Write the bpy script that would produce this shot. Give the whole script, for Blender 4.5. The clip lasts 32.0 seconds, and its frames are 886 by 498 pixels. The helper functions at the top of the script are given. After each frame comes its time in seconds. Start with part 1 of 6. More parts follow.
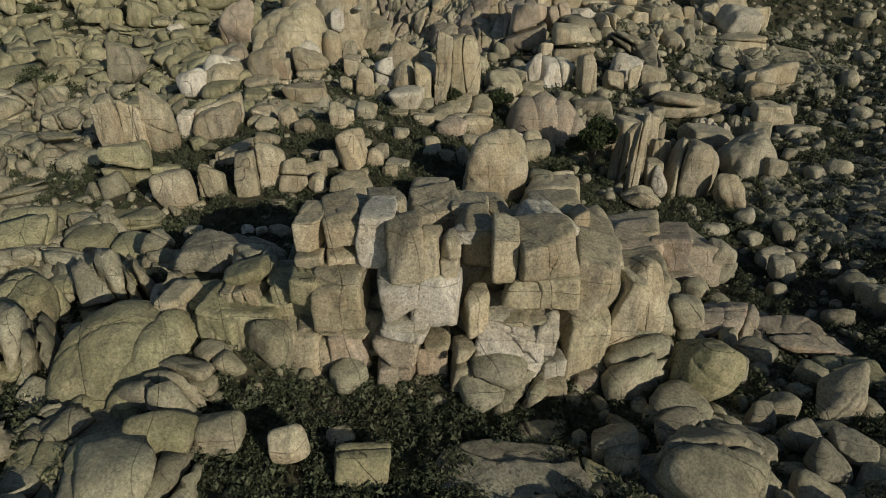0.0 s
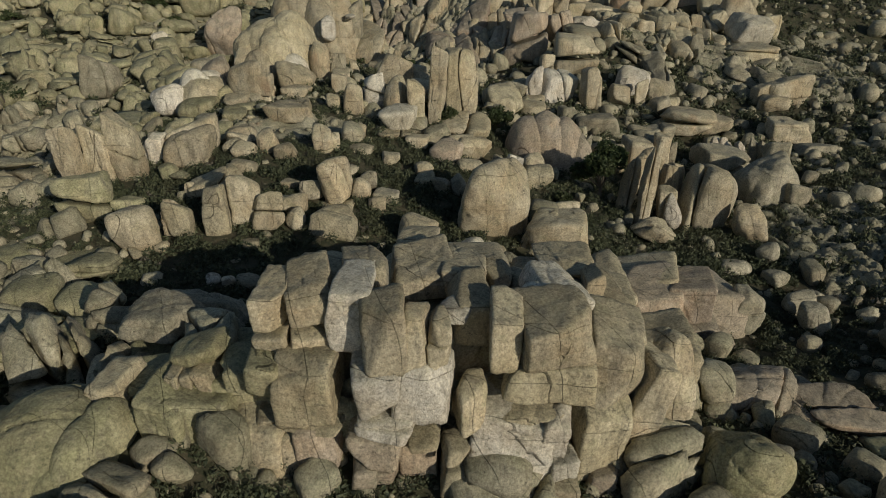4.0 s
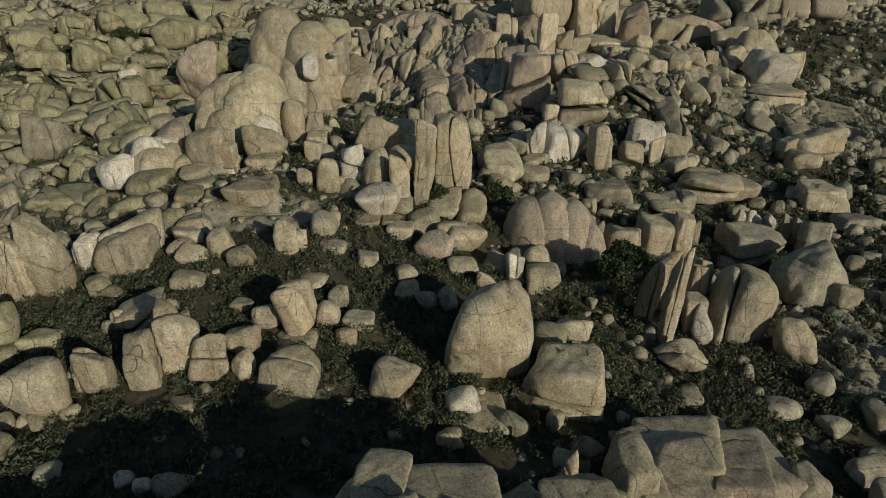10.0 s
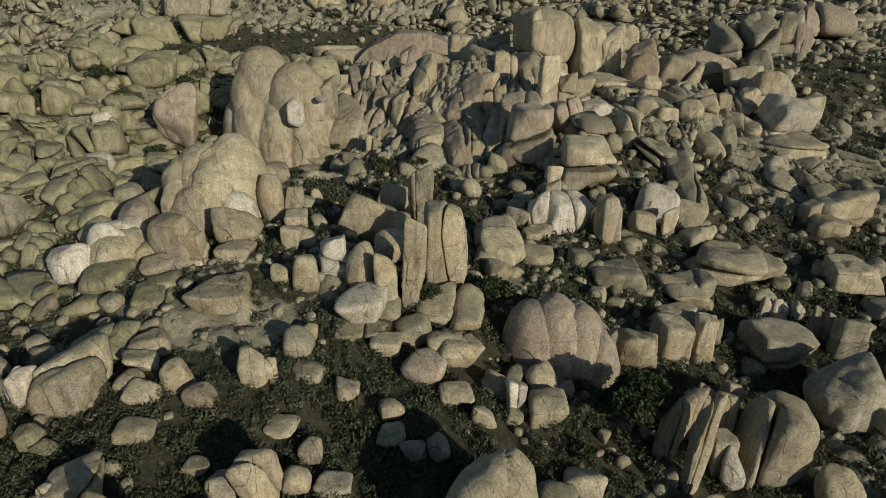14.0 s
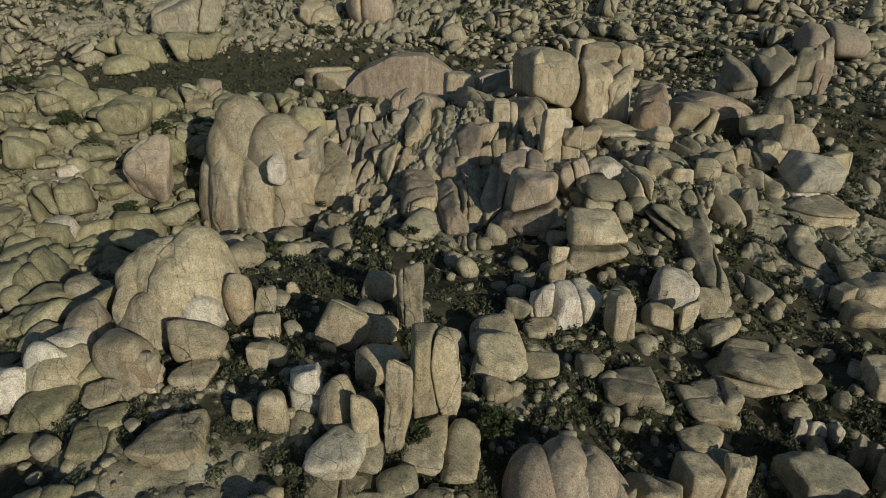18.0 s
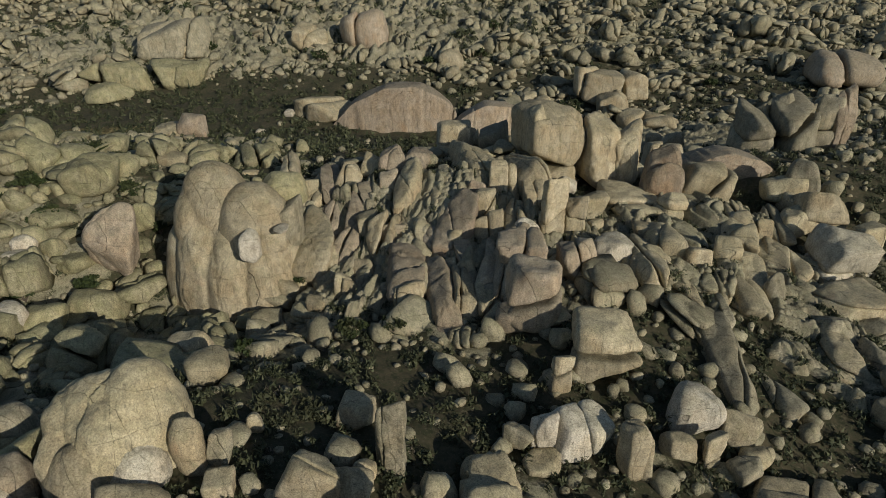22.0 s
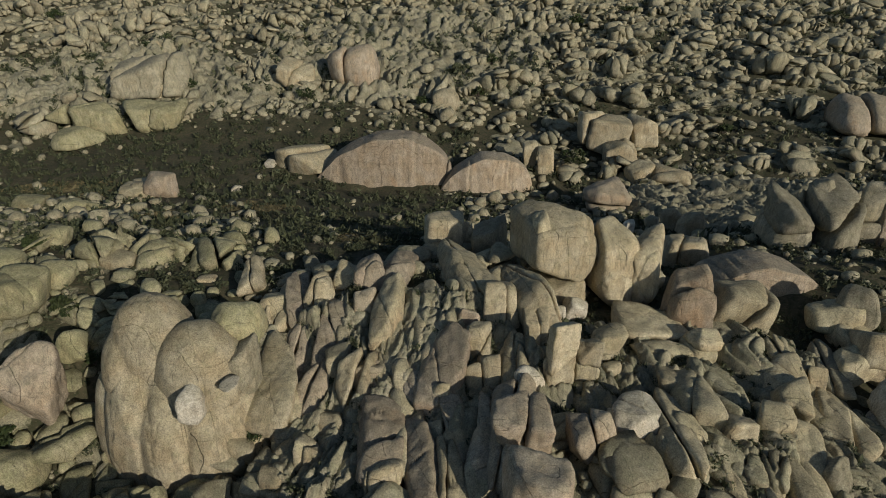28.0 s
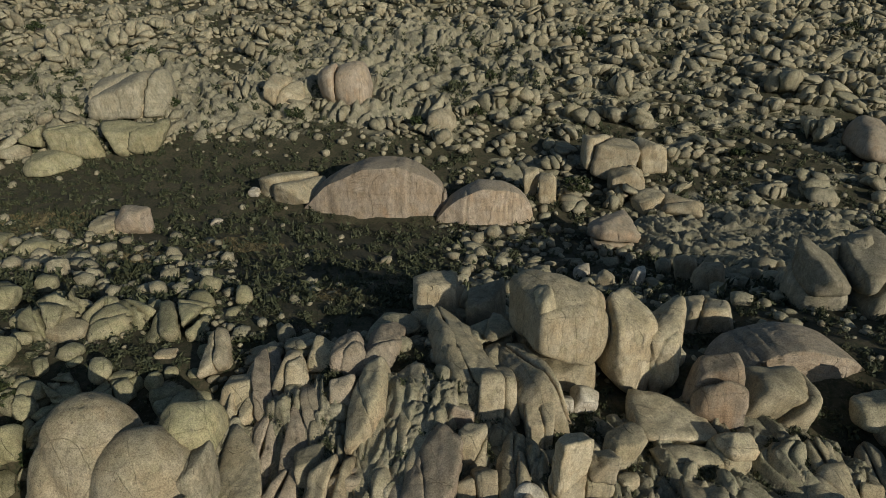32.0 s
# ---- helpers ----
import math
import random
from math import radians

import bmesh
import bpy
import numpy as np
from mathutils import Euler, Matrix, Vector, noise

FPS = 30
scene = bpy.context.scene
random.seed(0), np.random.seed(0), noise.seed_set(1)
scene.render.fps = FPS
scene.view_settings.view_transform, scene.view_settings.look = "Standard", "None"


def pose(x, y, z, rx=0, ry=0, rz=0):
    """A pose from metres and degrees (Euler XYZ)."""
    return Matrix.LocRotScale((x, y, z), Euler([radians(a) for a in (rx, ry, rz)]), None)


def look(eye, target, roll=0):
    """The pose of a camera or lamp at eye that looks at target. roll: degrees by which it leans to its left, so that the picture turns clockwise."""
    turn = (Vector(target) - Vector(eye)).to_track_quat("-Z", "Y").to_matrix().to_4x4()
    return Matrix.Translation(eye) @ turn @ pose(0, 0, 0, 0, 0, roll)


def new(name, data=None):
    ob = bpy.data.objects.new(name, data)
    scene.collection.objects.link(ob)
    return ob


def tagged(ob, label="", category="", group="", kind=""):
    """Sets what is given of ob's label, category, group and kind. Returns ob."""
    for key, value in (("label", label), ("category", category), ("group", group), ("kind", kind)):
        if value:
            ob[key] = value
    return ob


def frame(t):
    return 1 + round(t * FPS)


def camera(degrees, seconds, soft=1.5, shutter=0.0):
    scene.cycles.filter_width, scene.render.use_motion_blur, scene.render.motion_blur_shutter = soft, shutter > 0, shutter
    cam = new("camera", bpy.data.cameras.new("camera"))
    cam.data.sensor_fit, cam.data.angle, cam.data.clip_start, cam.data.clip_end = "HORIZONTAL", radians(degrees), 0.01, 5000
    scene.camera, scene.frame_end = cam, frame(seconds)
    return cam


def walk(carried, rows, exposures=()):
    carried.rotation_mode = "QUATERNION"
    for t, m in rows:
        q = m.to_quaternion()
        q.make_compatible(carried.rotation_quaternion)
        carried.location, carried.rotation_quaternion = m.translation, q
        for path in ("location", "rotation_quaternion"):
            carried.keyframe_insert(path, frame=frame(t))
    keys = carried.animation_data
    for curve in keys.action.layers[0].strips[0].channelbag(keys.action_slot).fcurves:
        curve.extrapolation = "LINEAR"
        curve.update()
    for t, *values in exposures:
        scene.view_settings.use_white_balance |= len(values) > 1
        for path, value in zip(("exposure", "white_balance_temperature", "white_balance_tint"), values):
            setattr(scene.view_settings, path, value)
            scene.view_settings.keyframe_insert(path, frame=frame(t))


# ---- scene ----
# camera and its flight: level start, slow climb, level end
cam = camera(72.0, 32.0, soft=0.5)
walk(cam, [
    (0, pose(0.00, 0.00, 40.00, 63.00, 0.00, 0.00)),
    (1, pose(0.13, 1.87, 40.09, 63.05, -0.01, -0.02)),
    (2, pose(0.31, 4.04, 40.20, 63.09, -0.00, -0.06)),
    (3, pose(0.55, 6.51, 40.52, 63.09, -0.05, -0.05)),
    (3.5, pose(0.62, 7.85, 40.66, 63.09, -0.06, -0.08)),
    (5.5, pose(0.99, 13.63, 41.25, 63.16, -0.04, -0.16)),
    (6, pose(1.16, 15.14, 41.52, 63.22, -0.04, -0.15)),
    (7, pose(1.48, 18.20, 42.44, 63.26, -0.02, -0.13)),
    (8, pose(1.81, 21.30, 43.84, 63.27, -0.00, -0.13)),
    (9, pose(2.04, 24.42, 45.48, 63.20, 0.00, -0.15)),
    (10, pose(2.27, 27.70, 47.29, 63.08, -0.02, -0.19)),
    (11, pose(2.49, 31.22, 49.31, 62.97, -0.02, -0.25)),
    (12, pose(2.74, 34.84, 51.23, 62.92, -0.01, -0.27)),
    (13, pose(2.90, 38.65, 53.20, 62.87, -0.04, -0.32)),
    (14, pose(3.21, 42.51, 55.21, 62.85, 0.03, -0.33)),
    (14.5, pose(3.30, 44.55, 56.27, 62.83, 0.05, -0.35)),
    (16.5, pose(3.98, 52.71, 60.39, 62.74, 0.01, -0.34)),
    (17, pose(4.06, 54.79, 61.53, 62.66, 0.03, -0.39)),
    (18, pose(4.35, 58.95, 63.46, 62.63, 0.00, -0.42)),
    (19, pose(4.70, 63.16, 65.36, 62.74, -0.04, -0.44)),
    (20, pose(5.28, 67.57, 67.31, 62.86, 0.02, -0.40)),
    (21, pose(5.74, 72.08, 69.27, 62.95, 0.04, -0.42)),
    (22, pose(6.23, 76.80, 71.20, 62.99, 0.06, -0.42)),
    (23, pose(6.68, 81.46, 72.93, 63.06, 0.05, -0.41)),
    (24, pose(7.20, 85.99, 74.43, 63.15, 0.01, -0.40)),
    (25, pose(7.71, 90.75, 76.35, 63.21, 0.04, -0.39)),
    (25.5, pose(7.91, 93.22, 77.52, 63.21, 0.04, -0.42)),
    (27.5, pose(8.77, 103.53, 82.16, 63.22, 0.01, -0.42)),
    (28, pose(8.89, 106.07, 83.41, 63.21, 0.02, -0.45)),
    (29, pose(9.23, 111.16, 85.85, 63.18, -0.00, -0.47)),
    (30, pose(9.87, 116.24, 87.61, 63.18, 0.03, -0.46)),
    (31, pose(10.39, 120.86, 88.29, 63.19, 0.08, -0.47)),
    (32, pose(10.83, 125.17, 88.47, 63.15, 0.08, -0.48)),
], exposures=((0, -0.33), (3, -0.33), (6, -0.54), (9, -0.43), (11, -0.30), (13, -0.19), (17, -0.27), (22, -0.28), (32, -0.29)))

# ---- light ----
SUN_EL, SUN_AZ = radians(21), radians(141)  # azimuth clockwise from +y
world = bpy.data.worlds.new("sky")
scene.world = world
world.use_nodes = True
wn = world.node_tree
sky = wn.nodes.new("ShaderNodeTexSky")
sky.sky_type, sky.sun_disc = "NISHITA", False
sky.sun_elevation, sky.sun_rotation = SUN_EL, SUN_AZ
sky.altitude = 1200
wn.links.new(sky.outputs[0], wn.nodes["Background"].inputs[0])
wn.nodes["Background"].inputs[1].default_value = 0.085
sun = new("sun", bpy.data.lights.new("sun", "SUN"))
sun.data.energy, sun.data.angle, sun.data.color = 4.1, radians(0.5), (1.0, 0.91, 0.78)
sun.matrix_world = look((math.sin(SUN_AZ) * 300, math.cos(SUN_AZ) * 300, math.tan(SUN_EL) * 300), (0, 0, 0))


# ---- materials ----
class Nodes:
    """Small wrapper to write node materials in few lines."""

    def __init__(self, name, rough=0.9):
        self.mat = bpy.data.materials.new(name)
        self.mat.use_nodes = True
        self.nt = self.mat.node_tree
        self.out = self.nt.nodes["Principled BSDF"]
        self.out.inputs["Roughness"].default_value = rough
        self.out.inputs["Specular IOR Level"].default_value = 0.25

    def add(self, kind, **put):
        n = self.nt.nodes.new(kind)
        for key, v in put.items():
            if isinstance(v, bpy.types.NodeSocket):
                self.nt.links.new(v, n.inputs[key.replace("_", " ")])
            else:
                n.inputs[key.replace("_", " ")].default_value = v
        return n

    def coords(self):
        return self.add("ShaderNodeNewGeometry").outputs["Position"]

    def noise(self, at, scale, detail=5.0, rough=0.6):
        return self.add("ShaderNodeTexNoise", Vector=at, Scale=scale, Detail=detail, Roughness=rough).outputs["Fac"]

    def ramp(self, fac, *stops):
        n = self.add("ShaderNodeValToRGB", Fac=fac)
        el = n.color_ramp.elements
        while len(el) < len(stops):
            el.new(0.5)
        for e, (p, c) in zip(el, stops):
            e.position = p
            e.color = (*c, 1) if isinstance(c, tuple) else (c, c, c, 1)
        return n.outputs["Color"]

    def mix(self, fac, a, b, blend="MIX"):
        n = self.nt.nodes.new("ShaderNodeMix")
        n.data_type, n.blend_type = "RGBA", blend
        for i, v in ((0, fac), (6, a), (7, b)):
            if isinstance(v, bpy.types.NodeSocket):
                self.nt.links.new(v, n.inputs[i])
            else:
                n.inputs[i].default_value = (*v, 1) if isinstance(v, tuple) else v
        return n.outputs[2]

    def math(self, op, *values):
        n = self.nt.nodes.new("ShaderNodeMath")
        n.operation = op
        for i, v in enumerate(values):
            if isinstance(v, bpy.types.NodeSocket):
                self.nt.links.new(v, n.inputs[i])
            else:
                n.inputs[i].default_value = v
        return n.outputs[0]

    def stretch(self, at, sx, sy, sz):
        return self.add("ShaderNodeMapping", Vector=at, Scale=(sx, sy, sz)).outputs[0]

    def bump(self, height, distance, strength=1.0, normal=None):
        n = self.add("ShaderNodeBump", Height=height, Distance=distance, Strength=strength)
        if normal is not None:
            self.nt.links.new(normal, n.inputs["Normal"])
        return n.outputs[0]

    def done(self, colour, normal=None):
        self.nt.links.new(colour, self.out.inputs["Base Color"])
        if normal is not None:
            self.nt.links.new(normal, self.out.inputs["Normal"])
        return self.mat


def granite_look(m, at, tone, pale, tan, lichen, lichen_share, pink_share):
    """Colour and normal of weathered granite; tone is a brightness factor for each block."""
    col = m.mix(m.ramp(m.noise(at, 0.2, 4.0), (0.40, 0.0), (0.60, 1.0)), pale, tan)
    # iron-stained pinkish patches and grey-green lichen crusts
    pink = m.ramp(m.noise(m.stretch(at, 1, 1, 0.45), 0.16, 4.0), (1 - pink_share, 0.0), (1.1 - pink_share, 0.7))
    col = m.mix(pink, col, (0.40, 0.275, 0.165))
    moss = m.ramp(m.noise(at, 0.5, 8.0, 0.72), (0.58 - lichen_share, 0.0), (0.74 - lichen_share, 0.8))
    col = m.mix(moss, col, lichen)
    # up-facing parts, broken up by noise, mix towards the darker olive tone
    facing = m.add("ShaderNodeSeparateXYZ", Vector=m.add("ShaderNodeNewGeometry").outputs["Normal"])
    upward = m.math("MULTIPLY_ADD", facing.outputs[2], 0.45, m.noise(at, 0.6, 6.0, 0.7))
    col = m.mix(m.ramp(upward, (0.58, 0.0), (0.98, 0.62)), col, lichen)
    own = m.math("FRACT", m.math("MULTIPLY", tone, 7.3), 0.0)
    col = m.mix(m.ramp(own, (0.55, 0.0), (1.0, 0.35)), col, lichen)
    # dark water streaks down the faces, pits and fine grain
    streak = m.ramp(m.noise(m.stretch(at, 1.0, 1.0, 0.07), 1.3, 5.0), (0.55, 0.0), (0.70, 0.55))
    col = m.mix(streak, col, (0.15, 0.135, 0.10))
    pits = m.ramp(m.noise(at, 2.2, 5.0, 0.75), (0.33, 0.8), (0.40, 0.0))
    col = m.mix(pits, col, (0.11, 0.10, 0.07))
    col = m.mix(1.0, col, m.ramp(tone, (0.0, 0.76), (1.0, 1.16)), "MULTIPLY")
    col = m.mix(1.0, col, m.ramp(m.noise(at, 4.5, 5.0, 0.88), (0.36, 0.54), (0.64, 1.38)), "MULTIPLY")
    col = m.mix(1.0, col, m.ramp(m.noise(m.stretch(at, 1, 1, 0.5), 0.8, 8.0, 0.72), (0.34, 0.74), (0.66, 1.22)), "MULTIPLY")
    # two sets of upright joints and one of level joints, broken off here and there
    sep = m.add("ShaderNodeSeparateXYZ", Vector=at)
    bend = m.noise(at, 0.10, 1.5, 0.5)
    broken = m.ramp(m.noise(at, 0.21, 2.0), (0.33, 1.0), (0.38, 0.0))
    joint = None
    for ax, ay, az, wave in ((0.20, 0.07, 0.02, 0.9), (0.06, 0.15, -0.03, 0.8), (0.01, 0.03, 0.26, 0.7)):
        u = m.math("MULTIPLY_ADD", bend, wave, m.math("MULTIPLY_ADD", sep.outputs[0], ax, m.math("MULTIPLY_ADD", sep.outputs[1], ay, m.math("MULTIPLY", sep.outputs[2], az, 0.0))))
        line = m.ramp(m.math("FRACT", u, 0.0, 0.0), (0.0, 0.0), (0.008, 1.0))
        joint = line if joint is None else m.mix(1.0, joint, line, "MULTIPLY")
    joint = m.mix(1.0, joint, broken, "LIGHTEN")
    col = m.mix(1.0, col, m.ramp(joint, (0.0, 0.58), (0.9, 1.0)), "MULTIPLY")
    n = m.bump(joint, 0.22)
    n = m.bump(m.noise(m.stretch(at, 1, 1, 0.6), 0.7, 6.0, 0.62), 0.17, 1.0, n)
    n = m.bump(m.noise(at, 3.2, 6.0, 0.82), 0.11, 1.0, n)
    return col, n


def granite(name, pale, tan, lichen, lichen_share, pink_share, island=False):
    m = Nodes(name, 0.92)
    if island:
        rnd = m.add("ShaderNodeNewGeometry").outputs["Random Per Island"]
    else:
        rnd = m.add("ShaderNodeObjectInfo").outputs["Random"]
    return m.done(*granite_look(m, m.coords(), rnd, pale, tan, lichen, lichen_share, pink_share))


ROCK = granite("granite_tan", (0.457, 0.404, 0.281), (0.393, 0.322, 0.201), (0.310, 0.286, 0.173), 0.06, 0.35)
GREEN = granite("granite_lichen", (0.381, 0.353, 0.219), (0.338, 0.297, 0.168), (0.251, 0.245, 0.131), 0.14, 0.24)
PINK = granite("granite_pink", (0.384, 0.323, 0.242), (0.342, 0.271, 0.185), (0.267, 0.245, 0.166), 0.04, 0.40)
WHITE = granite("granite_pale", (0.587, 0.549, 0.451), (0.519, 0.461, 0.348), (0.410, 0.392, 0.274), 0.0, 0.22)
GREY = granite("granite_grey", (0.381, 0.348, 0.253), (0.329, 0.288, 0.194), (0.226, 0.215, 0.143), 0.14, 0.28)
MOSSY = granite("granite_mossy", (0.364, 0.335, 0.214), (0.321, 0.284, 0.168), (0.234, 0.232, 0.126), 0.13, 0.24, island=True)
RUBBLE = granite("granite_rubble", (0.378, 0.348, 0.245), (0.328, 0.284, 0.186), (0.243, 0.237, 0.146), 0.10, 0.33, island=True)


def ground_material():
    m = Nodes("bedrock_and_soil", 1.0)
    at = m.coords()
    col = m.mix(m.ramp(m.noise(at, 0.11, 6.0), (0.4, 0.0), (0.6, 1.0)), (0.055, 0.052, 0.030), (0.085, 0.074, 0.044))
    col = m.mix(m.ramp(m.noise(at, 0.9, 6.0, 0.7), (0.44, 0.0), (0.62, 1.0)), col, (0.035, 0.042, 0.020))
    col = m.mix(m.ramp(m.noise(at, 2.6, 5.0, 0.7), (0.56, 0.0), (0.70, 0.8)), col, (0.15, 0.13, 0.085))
    bare = m.add("ShaderNodeAttribute")
    bare.attribute_name = "bare"
    block = m.add("ShaderNodeAttribute")
    block.attribute_name = "block"
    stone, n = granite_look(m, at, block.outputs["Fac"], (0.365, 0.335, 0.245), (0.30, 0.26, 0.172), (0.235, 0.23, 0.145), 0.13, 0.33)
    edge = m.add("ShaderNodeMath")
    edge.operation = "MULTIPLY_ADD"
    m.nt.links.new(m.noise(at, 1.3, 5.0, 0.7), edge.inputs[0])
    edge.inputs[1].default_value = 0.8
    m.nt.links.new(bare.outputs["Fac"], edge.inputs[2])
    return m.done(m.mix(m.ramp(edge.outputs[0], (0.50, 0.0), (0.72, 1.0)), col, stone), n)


def leaf_material(name, dark, light, island=True):
    m = Nodes(name, 0.7)
    at = m.coords()
    rnd = m.add("ShaderNodeNewGeometry").outputs["Random Per Island"]
    col = m.mix(rnd, dark, light)
    col = m.mix(m.ramp(m.noise(at, 0.12, 4.0), (0.5, 0.0), (0.70, 0.6)), col, (0.06, 0.058, 0.03))
    return m.done(col)


def bark_material():
    m = Nodes("bark", 0.95)
    at = m.coords()
    col = m.mix(m.noise(m.stretch(at, 4, 4, 0.8), 3.0), (0.075, 0.06, 0.045), (0.16, 0.135, 0.105))
    return m.done(col, m.bump(m.noise(m.stretch(at, 6, 6, 1), 4.0), 0.05))


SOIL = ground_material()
SHRUB = leaf_material("shrub_leaves", (0.018, 0.027, 0.013), (0.098, 0.108, 0.055))
DRY = leaf_material("dry_twigs", (0.075, 0.066, 0.048), (0.15, 0.135, 0.10))
OAK = leaf_material("oak_leaves", (0.016, 0.028, 0.009), (0.05, 0.068, 0.022))
BARK = bark_material()
GRASS = leaf_material("dry_grass", (0.10, 0.085, 0.04), (0.19, 0.16, 0.08))

# ---- terrain ----
PROFILE, HILLS = [], []


def profile(y, z):
    PROFILE.append((y, z))


def hill(x, y, r, h):
    HILLS.append((x, y, r, h))


profile(-80, 6)
profile(20, 10)
profile(60, 10.5)
profile(100, 9)
profile(140, 12)
profile(165, 11.5)
profile(179, 12)
profile(190, 17)
profile(201, 22)
profile(213, 24)
profile(240, 19)
profile(280, 4)
profile(325, -3)
profile(370, 4)
profile(430, 21)
profile(500, 40)
profile(700, 95)
profile(1000, 130)
hill(-33, 25, 10, 0.8)
hill(-5, 25, 10, -1.0)
hill(8, 25, 10, -0.6)
hill(22, 25, 10, -0.9)
hill(36, 25, 10, -0.5)
hill(-44, 45, 10, -0.7)
hill(-9, 36.5, 4.5, -2.2)
hill(-1, 36.5, 4.5, -2.6)
hill(7, 36.5, 4.5, -1.8)
hill(-31, 45, 10, -1.0)
hill(-17, 45, 10, 1.5)
hill(-4, 45, 10, 2.1)
hill(9, 45, 10, -0.1)
hill(23, 45, 10, -1.9)
hill(36, 45, 10, -2.7)
hill(49, 45, 10, -1.2)
hill(-55, 65, 11, -0.1)
hill(-38, 65, 11, -0.7)
hill(-21, 65, 11, 0.2)
hill(-5, 65, 11, -1.0)
hill(12, 65, 11, -1.1)
hill(29, 65, 11, -3.4)
hill(46, 65, 11, -4.6)
hill(63, 65, 11, -1.2)
hill(-69, 90, 14, 0.1)
hill(-48, 90, 14, 1.3)
hill(-26, 90, 14, 2.9)
hill(-5, 90, 14, 1.2)
hill(16, 90, 14, -0.7)
hill(37, 90, 14, -3.1)
hill(59, 90, 14, -2.8)
hill(80, 90, 14, -0.5)
hill(-62, 118, 15, -0.5)
hill(-39, 118, 15, 2.2)
hill(-16, 118, 15, 3.8)
hill(7, 118, 15, 2.0)
hill(30, 118, 15, -0.9)
hill(53, 118, 15, -3.4)
hill(76, 118, 15, -2.0)
hill(99, 118, 15, -0.3)
hill(-100, 145, 16, 0.3)
hill(-73, 145, 16, 2.6)
hill(-46, 145, 16, 2.6)
hill(-18, 145, 16, 3.6)
hill(9, 145, 16, -3.0)
hill(36, 145, 16, 0.6)
hill(63, 145, 16, -3.2)
hill(90, 145, 16, -1.9)
hill(-115, 172, 18, 0.1)
hill(-84, 172, 18, 1.2)
hill(-52, 172, 18, -7.1)
hill(-21, 172, 18, -3.6)
hill(10, 172, 18, 2.6)
hill(42, 172, 18, 6.6)
hill(73, 172, 18, 2.2)
hill(104, 172, 18, 0.9)
hill(-131, 200, 21, 0.1)
hill(-95, 200, 21, 0.4)
hill(-59, 200, 21, -2.1)
hill(-24, 200, 21, -4.1)
hill(12, 200, 21, 3.6)
hill(48, 200, 21, -3.5)
hill(83, 200, 21, 2.4)
hill(119, 200, 21, 0.7)
hill(-56, 235, 26, -0.1)
hill(-9, 235, 26, 0.3)
hill(38, 235, 26, -4.0)
hill(85, 235, 26, 0.1)
hill(131, 235, 26, 0.2)
hill(-175, 280, 34, 0.2)
hill(-111, 280, 34, 2.1)
hill(-47, 280, 34, 1.0)
hill(17, 280, 34, -0.2)
hill(81, 280, 34, -0.6)
hill(145, 280, 34, -0.4)
hill(209, 280, 34, 1.2)
hill(-203, 330, 41, 0.2)
hill(-129, 330, 41, 2.2)
hill(-55, 330, 41, 1.9)
hill(20, 330, 41, -0.8)
hill(94, 330, 41, -0.8)
hill(169, 330, 41, 3.2)
hill(243, 330, 41, 1.7)
hill(-237, 390, 52, -0.2)
hill(-133, 390, 52, -2.0)
hill(-29, 390, 52, -0.5)
hill(75, 390, 52, 0.8)
hill(180, 390, 52, 6.0)
hill(284, 390, 52, 1.0)
hill(-276, 460, 64, -0.1)
hill(-155, 460, 64, -2.2)
hill(-33, 460, 64, -1.4)
hill(88, 460, 64, 2.8)
hill(210, 460, 64, 4.3)
hill(331, 460, 64, 0.3)


def ground_z(x, y):
    """Height of the terrain, for numbers or arrays."""
    x, y = np.asarray(x, float), np.asarray(y, float)
    z = np.interp(y, *zip(*PROFILE))
    for hx, hy, r, h in HILLS:
        z = z + h * np.exp(-((x - hx) ** 2 + (y - hy) ** 2) / (2 * r * r))
    return z


def waves(p, rng, size, count=10):
    """Smooth random field in -1..1 at points p, features about size across."""
    k = rng.normal(size=(count, 3)) * (2.2 / size)
    ph = rng.uniform(0, 6.283, count)
    return np.sin(p @ k.T + ph).sum(1) / math.sqrt(count) * 0.8


def mesh_of(name, verts, faces, material, smooth=True):
    """A mesh from an (n, 3) array and an (m, 3) or (m, 4) array."""
    me = bpy.data.meshes.new(name)
    n, k = faces.shape
    me.vertices.add(len(verts))
    me.vertices.foreach_set("co", np.ascontiguousarray(verts, dtype=np.float32).ravel())
    me.loops.add(n * k)
    me.loops.foreach_set("vertex_index", np.ascontiguousarray(faces, dtype=np.int32).ravel())
    me.polygons.add(n)
    me.polygons.foreach_set("loop_start", np.arange(0, n * k, k, dtype=np.int32))
    me.polygons.foreach_set("use_smooth", np.full(n, smooth))
    me.update(calc_edges=True)
    me.materials.append(material)
    return me


SCRUB = []


def scrub(x, y, rx, ry, share):
    """An oval stretch where scrub (share 1) or bare rock (share 0) rules."""
    SCRUB.append((x, y, rx, ry, share))


